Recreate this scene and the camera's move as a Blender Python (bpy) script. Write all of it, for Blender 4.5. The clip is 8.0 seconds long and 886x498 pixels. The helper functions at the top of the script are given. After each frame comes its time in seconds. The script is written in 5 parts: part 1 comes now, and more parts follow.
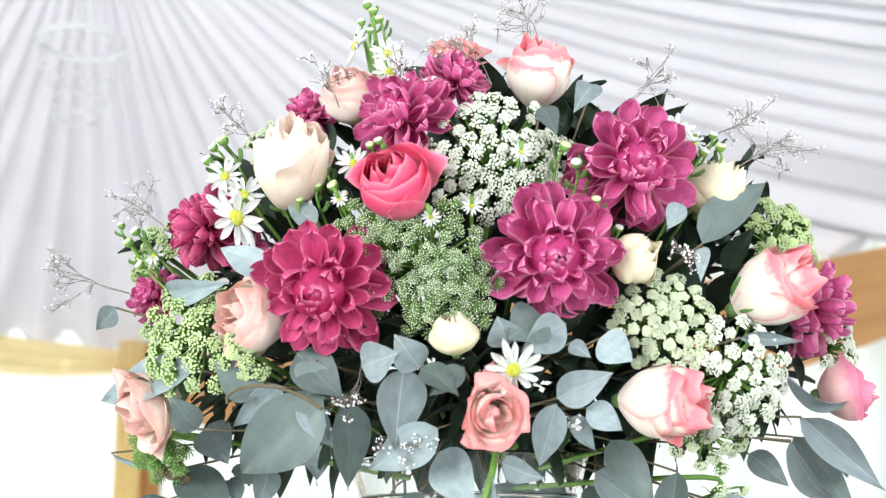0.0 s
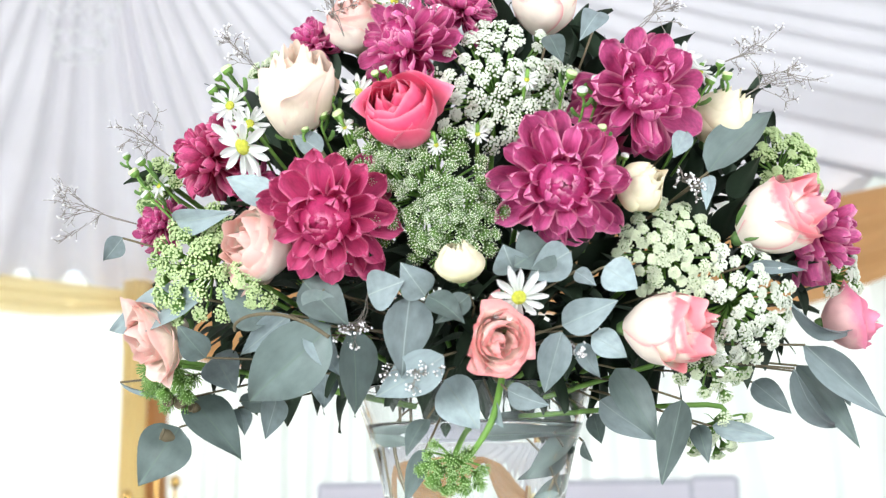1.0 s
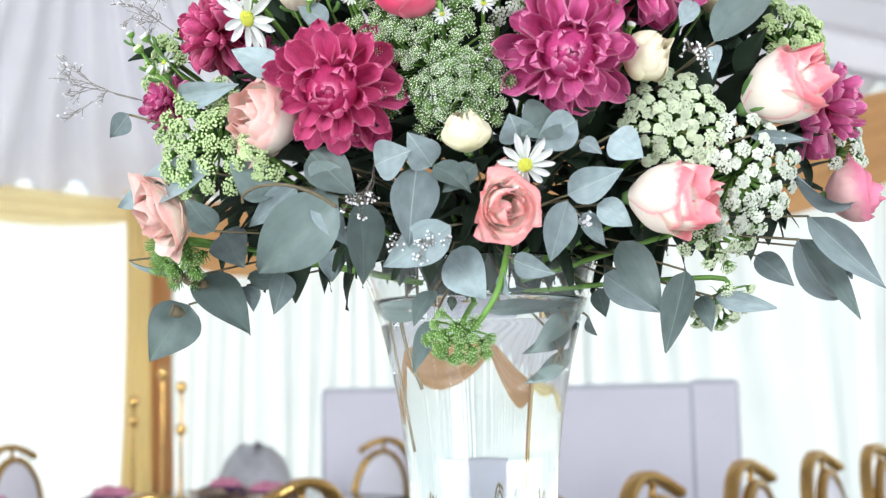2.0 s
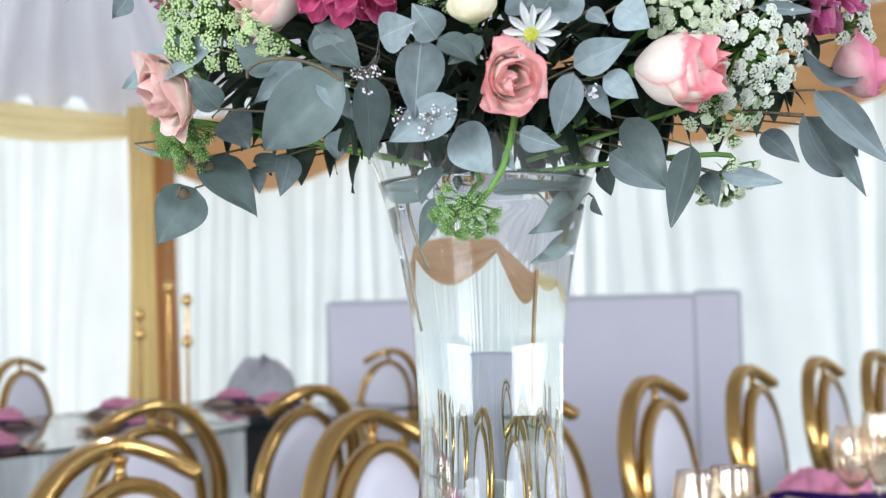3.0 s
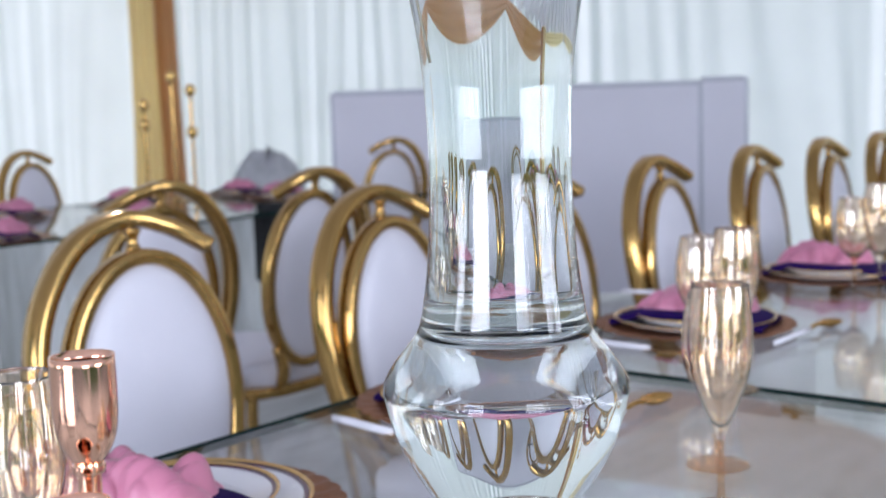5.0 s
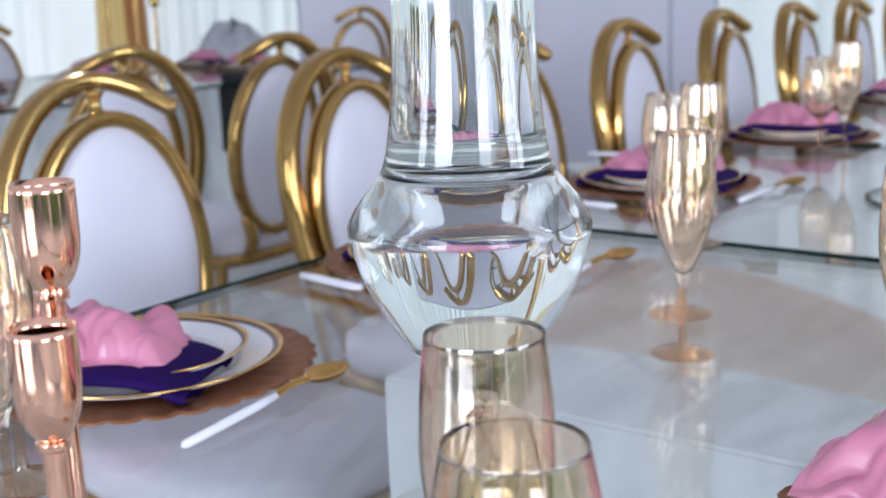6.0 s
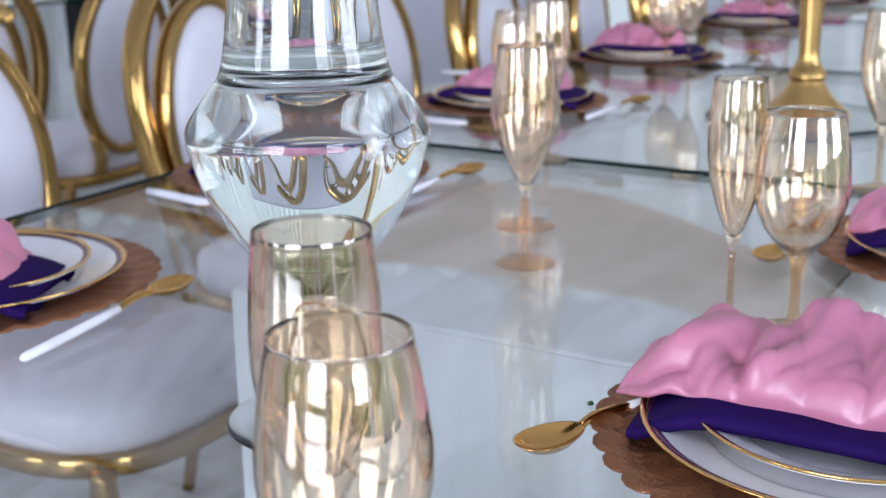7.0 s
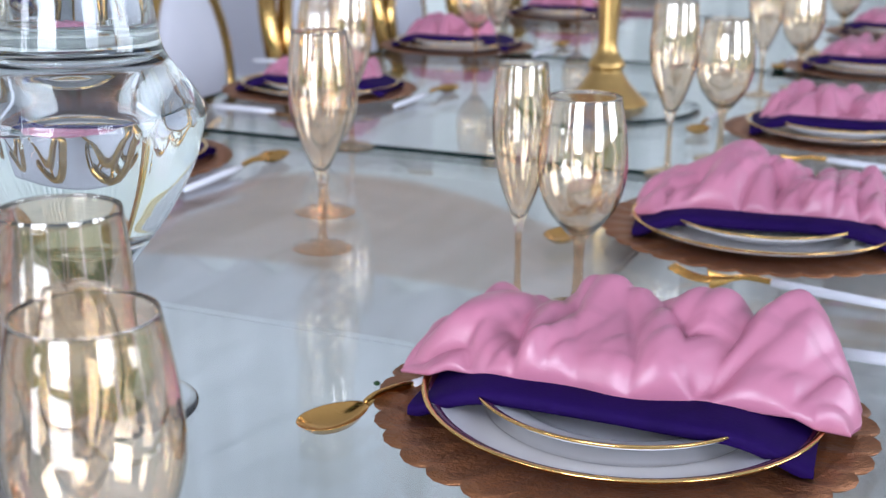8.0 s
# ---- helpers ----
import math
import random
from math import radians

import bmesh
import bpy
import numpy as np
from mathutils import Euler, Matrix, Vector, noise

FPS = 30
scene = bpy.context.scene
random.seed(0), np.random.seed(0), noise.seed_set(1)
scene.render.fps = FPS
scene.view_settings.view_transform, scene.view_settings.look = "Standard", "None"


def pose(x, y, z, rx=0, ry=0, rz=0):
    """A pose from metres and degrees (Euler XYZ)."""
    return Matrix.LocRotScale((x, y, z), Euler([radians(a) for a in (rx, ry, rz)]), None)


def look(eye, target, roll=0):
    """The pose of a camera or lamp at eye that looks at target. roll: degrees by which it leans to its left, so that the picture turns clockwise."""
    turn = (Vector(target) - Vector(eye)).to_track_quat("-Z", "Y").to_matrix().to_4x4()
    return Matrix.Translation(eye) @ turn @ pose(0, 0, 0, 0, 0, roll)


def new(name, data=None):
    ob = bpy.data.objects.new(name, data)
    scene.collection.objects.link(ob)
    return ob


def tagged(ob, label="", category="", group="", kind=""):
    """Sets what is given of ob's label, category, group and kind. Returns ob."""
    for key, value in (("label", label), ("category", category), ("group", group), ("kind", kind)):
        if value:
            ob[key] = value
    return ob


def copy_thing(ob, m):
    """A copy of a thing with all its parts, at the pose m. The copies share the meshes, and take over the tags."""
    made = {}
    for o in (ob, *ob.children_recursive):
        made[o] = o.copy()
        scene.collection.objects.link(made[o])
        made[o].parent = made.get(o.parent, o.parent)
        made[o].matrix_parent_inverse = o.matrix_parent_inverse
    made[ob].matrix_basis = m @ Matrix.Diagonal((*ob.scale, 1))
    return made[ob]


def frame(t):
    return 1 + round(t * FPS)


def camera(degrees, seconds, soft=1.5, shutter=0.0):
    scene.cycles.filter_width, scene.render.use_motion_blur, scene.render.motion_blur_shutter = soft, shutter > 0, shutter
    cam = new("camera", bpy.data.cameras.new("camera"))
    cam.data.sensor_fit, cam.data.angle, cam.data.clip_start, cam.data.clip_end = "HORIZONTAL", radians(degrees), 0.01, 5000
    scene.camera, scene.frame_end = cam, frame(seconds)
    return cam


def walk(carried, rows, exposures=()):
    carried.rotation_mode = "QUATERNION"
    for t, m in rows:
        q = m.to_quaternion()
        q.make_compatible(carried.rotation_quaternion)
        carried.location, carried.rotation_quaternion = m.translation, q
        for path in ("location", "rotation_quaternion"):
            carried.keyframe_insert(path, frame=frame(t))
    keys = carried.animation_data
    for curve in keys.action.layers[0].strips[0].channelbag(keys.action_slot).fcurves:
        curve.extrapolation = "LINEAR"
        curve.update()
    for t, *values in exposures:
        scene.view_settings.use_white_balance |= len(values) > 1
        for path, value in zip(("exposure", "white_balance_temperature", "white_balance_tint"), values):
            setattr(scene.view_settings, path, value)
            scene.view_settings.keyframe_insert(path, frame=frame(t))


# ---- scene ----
cam = camera(39.6, 8.0, soft=1.25)
cam.data.dof.use_dof = True
cam.data.dof.focus_distance = 0.72
cam.data.dof.aperture_fstop = 11.0
PATH = [
    (0, (0.4710, -0.6315, 1.2330), (-0.7187, 0.9046, 1.7030), -0.60),
    (0.5, (0.4710, -0.6315, 1.2305), (-0.7257, 0.9131, 1.6630), -0.60),
    (1, (0.4702, -0.6321, 1.2270), (-0.7393, 0.9172, 1.6020), -0.65),
    (2.5, (0.4675, -0.6351, 1.1930), (-0.7644, 0.9328, 1.3550), -1.10),
    (3, (0.4666, -0.6357, 1.1830), (-0.7725, 0.9322, 1.2800), -1.30),
    (3.5, (0.4655, -0.6376, 1.1730), (-0.7799, 0.9236, 1.1950), -1.45),
    (4, (0.4647, -0.6382, 1.1630), (-0.7915, 0.9157, 1.1030), -1.50),
    (4.5, (0.4644, -0.6396, 1.1530), (-0.7939, 0.9068, 1.0110), -1.60),
    (6, (0.4717, -0.6431, 1.1190), (-0.7182, 0.9038, 0.6870), -2.20),
    (6.5, (0.4744, -0.6437, 1.1110), (-0.6581, 0.9239, 0.5920), -2.00),
    (7, (0.4908, -0.6447, 1.1090), (-0.4992, 1.0013, 0.5520), -0.90),
    (7.5, (0.5069, -0.6434, 1.1070), (-0.3773, 1.0549, 0.5380), -0.30),
    (8, (0.5254, -0.6369, 1.1040), (-0.2197, 1.1289, 0.5340), 0.50),
]
EXPOSURE = [(0.0, 0.13, 6500, 11), (1.0, 0.14, 6450, 11), (2.5, -0.12, 6150, 12), (4.5, -0.55, 5800, 16), (6.0, -0.47, 5700, 15), (8.0, -0.45, 5650, 13)]
walk(cam, [(t, look(eye, target, roll)) for t, eye, target, roll in PATH], EXPOSURE)

# ---- light ----
world = bpy.data.worlds.new("sky")
scene.world = world
world.use_nodes = True
wn = world.node_tree.nodes
sky = wn.new("ShaderNodeTexSky")
sky.sky_type = "NISHITA"
sky.sun_disc = False
SUN_AZ, SUN_EL = radians(-54), radians(42)     # sun stands behind the far long curtain
sky.sun_elevation, sky.sun_rotation = SUN_EL, SUN_AZ
wn["Background"].inputs["Strength"].default_value = 0.15
world.node_tree.links.new(sky.outputs["Color"], wn["Background"].inputs["Color"])
sun = new("sun", bpy.data.lights.new("sun", "SUN"))
sun.data.energy, sun.data.angle, sun.data.color = 5.0, radians(0.6), (1.0, 0.96, 0.9)
sun.matrix_world = look((20 * math.sin(SUN_AZ) * math.cos(SUN_EL), 20 * math.cos(SUN_AZ) * math.cos(SUN_EL), 20 * math.sin(SUN_EL)), (0, 0, 0))


def opening_light(name, eye, target, w, h, power):
    d = bpy.data.lights.new(name, "AREA")
    d.shape, d.size, d.size_y, d.energy, d.color = "RECTANGLE", w, h, power, (0.95, 0.98, 1.0)
    ob = new(name, d)
    ob.matrix_world = look(eye, target)
    return ob


# the two open sides: daylight between the tent legs
opening_light("daylight_open_end", (0.3, -5.9, 1.75), (0.1, 3, 1.1), 2.6, 1.8, 330)
opening_light("daylight_open_end", (-3.4, -5.9, 1.75), (-0.4, 3, 1.1), 1.2, 1.8, 75)
for k in range(2):
    opening_light("daylight_open_side", (4.9, -2.4 + 4.0 * k, 1.75), (-2, 0.4 * k, 1.1), 2.1, 1.7, 140)


# ---- materials ----
def material(name, color=(0.8, 0.8, 0.8), rough=0.5, metal=0.0, trans=0.0, ior=1.45, spec=0.5, coat=0.0,
             vary=0.0, scale=20.0, bump=0.0, bscale=80.0, island=0.0, sheen=0.0, sss=0.0):
    m = bpy.data.materials.new(name)
    m.use_nodes = True
    n, l = m.node_tree.nodes, m.node_tree.links
    b = n["Principled BSDF"]
    b.inputs["Base Color"].default_value = (*color, 1)
    b.inputs["Roughness"].default_value = rough
    b.inputs["Metallic"].default_value = metal
    b.inputs["Transmission Weight"].default_value = trans
    b.inputs["IOR"].default_value = ior
    b.inputs["Specular IOR Level"].default_value = spec
    b.inputs["Coat Weight"].default_value = coat
    b.inputs["Sheen Weight"].default_value = sheen
    tc = n.new("ShaderNodeTexCoord")
    if vary:
        t = n.new("ShaderNodeTexNoise")
        t.inputs["Scale"].default_value, t.inputs["Detail"].default_value = scale, 6
        l.new(tc.outputs["Object"], t.inputs["Vector"])
        r = n.new("ShaderNodeMapRange")
        r.inputs["From Min"].default_value, r.inputs["From Max"].default_value = 0.3, 0.7
        r.inputs["To Min"].default_value, r.inputs["To Max"].default_value = 1 - vary, 1 + vary
        l.new(t.outputs["Fac"], r.inputs["Value"])
        h = n.new("ShaderNodeHueSaturation")
        h.inputs["Color"].default_value = (*color, 1)
        l.new(r.outputs["Result"], h.inputs["Value"])
        l.new(h.outputs["Color"], b.inputs["Base Color"])
        if island:
            oi = n.new("ShaderNodeObjectInfo")
            r2 = n.new("ShaderNodeMapRange")
            r2.inputs["To Min"].default_value, r2.inputs["To Max"].default_value = 1 - island, 1 + island
            l.new(oi.outputs["Random"], r2.inputs["Value"])
            mu = n.new("ShaderNodeMath")
            mu.operation = "MULTIPLY"
            l.new(r.outputs["Result"], mu.inputs[0])
            l.new(r2.outputs["Result"], mu.inputs[1])
            l.new(mu.outputs["Value"], h.inputs["Value"])
    if bump:
        t = n.new("ShaderNodeTexNoise")
        t.inputs["Scale"].default_value, t.inputs["Detail"].default_value = bscale, 5
        l.new(tc.outputs["Object"], t.inputs["Vector"])
        bp = n.new("ShaderNodeBump")
        bp.inputs["Strength"].default_value, bp.inputs["Distance"].default_value = bump, 0.004
        l.new(t.outputs["Fac"], bp.inputs["Height"])
        l.new(bp.outputs["Normal"], b.inputs["Normal"])
    return m


def fabric(name, color, through_weight, weave=300.0):
    """A thin cloth that lets daylight through."""
    m = bpy.data.materials.new(name)
    m.use_nodes = True
    n, l = m.node_tree.nodes, m.node_tree.links
    out = n["Material Output"]
    n.remove(n["Principled BSDF"])
    tc = n.new("ShaderNodeTexCoord")
    no = n.new("ShaderNodeTexNoise")
    no.inputs["Scale"].default_value, no.inputs["Detail"].default_value = 1.7, 6
    l.new(tc.outputs["Object"], no.inputs["Vector"])
    ra = n.new("ShaderNodeValToRGB")
    ra.color_ramp.elements[0].position, ra.color_ramp.elements[1].position = 0.3, 0.7
    ra.color_ramp.elements[0].color = (*[c * 0.93 for c in color], 1)
    ra.color_ramp.elements[1].color = (*color, 1)
    l.new(no.outputs["Fac"], ra.inputs["Fac"])
    d, t, x = n.new("ShaderNodeBsdfDiffuse"), n.new("ShaderNodeBsdfTranslucent"), n.new("ShaderNodeMixShader")
    x.inputs["Fac"].default_value = through_weight
    l.new(ra.outputs["Color"], d.inputs["Color"])
    l.new(ra.outputs["Color"], t.inputs["Color"])
    l.new(d.outputs[0], x.inputs[1])
    l.new(t.outputs[0], x.inputs[2])
    l.new(x.outputs[0], out.inputs["Surface"])
    return m


def clear_pane(name, tint, gloss_rough=0.0, ior=1.5):
    """Flat glass: light goes straight through, the rest is mirrored."""
    m = bpy.data.materials.new(name)
    m.use_nodes = True
    n, l = m.node_tree.nodes, m.node_tree.links
    out = n["Material Output"]
    n.remove(n["Principled BSDF"])
    t, g, x = n.new("ShaderNodeBsdfTransparent"), n.new("ShaderNodeBsdfGlossy"), n.new("ShaderNodeMixShader")
    w, p, r = n.new("ShaderNodeLayerWeight"), n.new("ShaderNodeMath"), n.new("ShaderNodeMapRange")
    t.inputs["Color"].default_value = (*tint, 1)
    g.inputs["Roughness"].default_value = gloss_rough
    w.inputs["Blend"].default_value = 0.5
    p.operation, p.inputs[1].default_value = "POWER", 5.0
    r.inputs["To Min"].default_value, r.inputs["To Max"].default_value = ((ior - 1) / (ior + 1)) ** 2, 1.0
    l.new(w.outputs["Facing"], p.inputs[0])
    l.new(p.outputs[0], r.inputs["Value"])
    l.new(r.outputs[0], x.inputs["Fac"])
    l.new(t.outputs[0], x.inputs[1])
    l.new(g.outputs[0], x.inputs[2])
    l.new(x.outputs[0], out.inputs["Surface"])
    return m


def lustre_glass(name, tint, shine, weight):
    """Tinted drinking glass with a thin metallic lustre."""
    m = bpy.data.materials.new(name)
    m.use_nodes = True
    n, l = m.node_tree.nodes, m.node_tree.links
    out = n["Material Output"]
    n.remove(n["Principled BSDF"])
    g, s, x = n.new("ShaderNodeBsdfGlass"), n.new("ShaderNodeBsdfGlossy"), n.new("ShaderNodeMixShader")
    g.inputs["Color"].default_value, g.inputs["IOR"].default_value, g.inputs["Roughness"].default_value = (*tint, 1), 1.45, 0.0
    s.inputs["Color"].default_value, s.inputs["Roughness"].default_value = (*shine, 1), 0.03
    x.inputs["Fac"].default_value = weight
    l.new(g.outputs[0], x.inputs[1])
    l.new(s.outputs[0], x.inputs[2])
    l.new(x.outputs[0], out.inputs["Surface"])
    return m


def veined(name, base, vein, scale, rough=0.25, bump=0.0, rot=0.0):
    """Streaked stone-like surface."""
    m = material(name, base, rough)
    n, l = m.node_tree.nodes, m.node_tree.links
    b = n["Principled BSDF"]
    tc, mp, w, r = n.new("ShaderNodeTexCoord"), n.new("ShaderNodeMapping"), n.new("ShaderNodeTexNoise"), n.new("ShaderNodeValToRGB")
    mp.inputs["Scale"].default_value = (scale * 6, scale, scale)
    mp.inputs["Rotation"].default_value = (0, 0, rot)
    w.inputs["Scale"].default_value, w.inputs["Detail"].default_value, w.inputs["Distortion"].default_value = 1.0, 8, 0.8
    r.color_ramp.elements[0].position, r.color_ramp.elements[0].color = 0.36, (*vein, 1)
    r.color_ramp.elements[1].position, r.color_ramp.elements[1].color = 0.62, (*base, 1)
    l.new(tc.outputs["Object"], mp.inputs["Vector"])
    l.new(mp.outputs[0], w.inputs["Vector"])
    l.new(w.outputs["Fac"], r.inputs["Fac"])
    l.new(r.outputs["Color"], b.inputs["Base Color"])
    return m


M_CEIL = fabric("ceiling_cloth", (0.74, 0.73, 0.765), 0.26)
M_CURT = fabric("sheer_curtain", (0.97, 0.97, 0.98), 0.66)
M_GOLDCLOTH = fabric("gold_drape", (0.97, 0.83, 0.50), 0.66)
M_BRONZECLOTH = fabric("bronze_drape", (0.66, 0.37, 0.17), 0.38)
M_GOLD = material("polished_gold", (0.46, 0.285, 0.095), 0.14, 1.0, vary=0.12, scale=6, bump=0.04, bscale=15)
M_COPPER = material("rose_copper", (0.93, 0.53, 0.36), 0.10, 1.0, vary=0.06, scale=8)
M_ANTIQUE = material("antique_gold", (0.62, 0.40, 0.14), 0.28, 1.0, vary=0.2, scale=14, bump=0.15, bscale=60)
M_CUSHION = material("white_leatherette", (0.69, 0.67, 0.715), 0.45, vary=0.04, scale=4, bump=0.12, bscale=220)
M_FLOOR = veined("floor_vinyl", (0.60, 0.60, 0.59), (0.36, 0.35, 0.33), 1.9, 0.35, rot=0.5)
M_PEDESTAL = veined("pedestal_laminate", (0.88, 0.90, 0.90), (0.70, 0.72, 0.70), 3.2, 0.3, rot=0.5)
M_GRASS = material("lawn", (0.10, 0.22, 0.04), 0.9, vary=0.4, scale=6, bump=0.5, bscale=40)
M_PANE = clear_pane("table_glass", (0.965, 0.975, 0.97))
M_EDGE = material("glass_edge", (0.006, 0.020, 0.018), 0.7, spec=0.02)
M_BOARD = material("panel_lilac_white", (0.67, 0.645, 0.71), 0.5, vary=0.03, scale=2)
M_ALU = material("aluminium_trim", (0.42, 0.42, 0.47), 0.45, 0.4)
M_BLACK = material("black_cloth", (0.01, 0.01, 0.012), 0.8, vary=0.2, scale=30)
M_GREY = material("grey_cloth", (0.46, 0.46, 0.48), 0.9, vary=0.15, scale=10, bump=0.3)
M_CLEAR = material("clear_glass", (0.97, 0.985, 0.98), 0.0, trans=1.0, ior=1.48)
M_WATER = material("water", (0.97, 0.99, 0.985), 0.0, trans=1.0, ior=1.33)
M_CRYSTAL = material("crystal", (0.95, 0.95, 0.97), 0.25, trans=0.1, ior=1.5)
M_AMBER = lustre_glass("amber_lustre_glass", (1.0, 0.955, 0.89), (1.0, 0.92, 0.84), 0.14)
M_AMBERFOOT = clear_pane("amber_foot_glass", (0.93, 0.80, 0.66), 0.03, 1.8)
M_CHARGER = material("copper_charger", (0.33, 0.14, 0.06), 0.36, 0.75, vary=0.15, scale=60, bump=0.5, bscale=260)
M_CHINA = material("white_china", (0.86, 0.84, 0.84), 0.12, coat=0.4, vary=0.02, scale=8)
M_GILT = material("gilt_rim", (0.80, 0.52, 0.18), 0.15, 1.0)
M_PURPLERIM = material("aubergine_rim", (0.09, 0.015, 0.06), 0.15, coat=0.4)
M_PINK = material("pink_satin", (0.52, 0.185, 0.275), 0.33, vary=0.05, scale=14, bump=0.06, bscale=900, spec=0.7)
M_PURPLE = material("purple_cloth", (0.015, 0.0028, 0.066), 0.75, vary=0.12, scale=40, bump=0.12, bscale=500, spec=0.12)
M_HANDLE = material("white_resin_handle", (0.80, 0.78, 0.82), 0.2, coat=0.3)
M_SPOON = material("gold_cutlery", (0.64, 0.37, 0.11), 0.18, 1.0, vary=0.05)


# ---- mesh helpers ----
def link(name, verts, faces, mat, parent=None, smooth=True, label=""):
    me = bpy.data.meshes.new(name)
    me.from_pydata([tuple(v) for v in verts], [], faces)
    if smooth:
        me.polygons.foreach_set("use_smooth", [True] * len(me.polygons))
    me.materials.append(mat)
    me.update()
    ob = new(name, me)
    if parent:
        ob.parent = parent
    if label:
        ob["label"] = label
    return ob


def part(name, bm, mat, parent=None, label="", smooth=True):
    me = bpy.data.meshes.new(name)
    bmesh.ops.recalc_face_normals(bm, faces=bm.faces)
    bm.to_mesh(me)
    bm.free()
    if smooth:
        me.polygons.foreach_set("use_smooth", [True] * len(me.polygons))
    me.materials.append(mat)
    ob = new(name, me)
    if parent:
        ob.parent = parent
    if label:
        ob["label"] = label
    return ob


def grid(nu, nv, fn, wrap=False):
    """Points and quads of a surface fn(u, v); wrap joins the ends in u."""
    cols = nu if wrap else nu + 1
    vs = [fn(i / nu, j / nv) for i in range(cols) for j in range(nv + 1)]
    fs = []
    for i in range(nu):
        a, b = i * (nv + 1), ((i + 1) % cols) * (nv + 1)
        fs += [(a + j, b + j, b + j + 1, a + j + 1) for j in range(nv)]
    return vs, fs


def join(*pieces):
    vs, fs = [], []
    for v, f in pieces:
        k = len(vs)
        vs += list(v)
        fs += [tuple(i + k for i in q) for q in f]
    return vs, fs


def revolve(profile, n=32, at=(0, 0, 0)):
    """A turned form: (radius, height) pairs round the z axis."""
    m = len(profile) - 1

    def fn(u, v):
        r, z = profile[round(v * m)]
        a = 2 * math.pi * u
        return (at[0] + r * math.cos(a), at[1] + r * math.sin(a), at[2] + z)
    return grid(n, m, fn, True)


def smooth_profile(points, steps=6):
    """Catmull-Rom through (radius, height) points."""
    out = []
    for i in range(len(points) - 1):
        p0, p1, p2, p3 = points[max(i - 1, 0)], points[i], points[i + 1], points[min(i + 2, len(points) - 1)]
        for k in range(steps):
            t = k / steps
            out.append(tuple(0.5 * (2 * b + (c - a) * t + (2 * a - 5 * b + 4 * c - d) * t * t + (3 * b - a - 3 * c + d) * t ** 3)
                             for a, b, c, d in zip(p0, p1, p2, p3)))
    out.append(tuple(points[-1]))
    return out


def sweep(path, section, up=(1, 0, 0), closed=False, taper=None):
    """A bar of the given section (list of (across, along up)) along a path."""
    pts = [Vector(p) for p in path]
    up = Vector(up)
    n, m = len(pts), len(section)
    vs = []
    for i, p in enumerate(pts):
        a = pts[(i - 1) % n] if closed or i else pts[i]
        b = pts[(i + 1) % n] if closed or i < n - 1 else pts[i]
        t = (b - a).normalized()
        side = t.cross(up).normalized()
        k = taper(i / (n - 1)) if taper else 1.0
        vs += [p + side * (s * k) + side.cross(t) * (h * k) for s, h in section]
    fs = []
    for i in range(n if closed else n - 1):
        j = (i + 1) % n
        fs += [(i * m + k, i * m + (k + 1) % m, j * m + (k + 1) % m, j * m + k) for k in range(m)]
    if not closed:
        fs += [tuple(range(m - 1, -1, -1)), tuple((n - 1) * m + k for k in range(m))]
    return vs, fs


def round_section(r, n=8):
    return [(r * math.cos(2 * math.pi * i / n), r * math.sin(2 * math.pi * i / n)) for i in range(n)]


def flat_section(w, h, b=0.25):
    c = min(w, h) * b
    return [(-w + c, -h), (w - c, -h), (w, -h + c), (w, h - c), (w - c, h), (-w + c, h), (-w, h - c), (-w, -h + c)]


def tube(path, r, n=8, taper=None):
    pts = [Vector(p) for p in path]
    d = (pts[-1] - pts[0]).normalized()
    up = Vector((1, 0, 0)) if abs(d.x) < 0.7 else Vector((0, 1, 0))
    return sweep(pts, round_section(r, n), up, taper=taper)


def box(x0, x1, y0, y1, z0, z1, bevel=0.0):
    bm = bmesh.new()
    bmesh.ops.create_cube(bm, size=1)
    bmesh.ops.scale(bm, vec=(x1 - x0, y1 - y0, z1 - z0), verts=bm.verts)
    bmesh.ops.translate(bm, vec=((x0 + x1) / 2, (y0 + y1) / 2, (z0 + z1) / 2), verts=bm.verts)
    if bevel:
        bmesh.ops.bevel(bm, geom=bm.edges[:], offset=bevel, segments=2, affect="EDGES")
    return bm


def empty(name, label, category, group="", at=None):
    ob = new(name)
    ob.empty_display_size = 0.05
    if at is not None:
        ob.matrix_basis = at
    return tagged(ob, label, category, group)


# ---- the tent ----
XW, YW, XE, YE, EAVE = -8.3, 6.3, 5.0, -6.0, 2.90
HUB = Vector((-4.6, 2.9, 4.75))

ground = part("ground", box(-300, 300, -300, 300, -0.3, -0.02), M_GRASS)
tagged(ground, "green lawn around the open tent", "ground", kind="structure")
floor = part("floor", box(XW - 0.2, XE, YE, YW + 0.2, -0.02, 0.0), M_FLOOR)
tagged(floor, "grey streaked vinyl floor in the tent", "floor", kind="structure")


def perimeter(u):
    """Point u (0 to 1) along the eave, all round."""
    w, d = XE - XW, YW - YE
    s = u * 2 * (w + d)
    if s < w:
        return Vector((XW + s, YW, EAVE))
    s -= w
    if s < d:
        return Vector((XE, YW - s, EAVE))
    s -= d
    if s < w:
        return Vector((XE - s, YE, EAVE))
    s -= w
    return Vector((XW, YE + s, EAVE))


PLEATS = 104


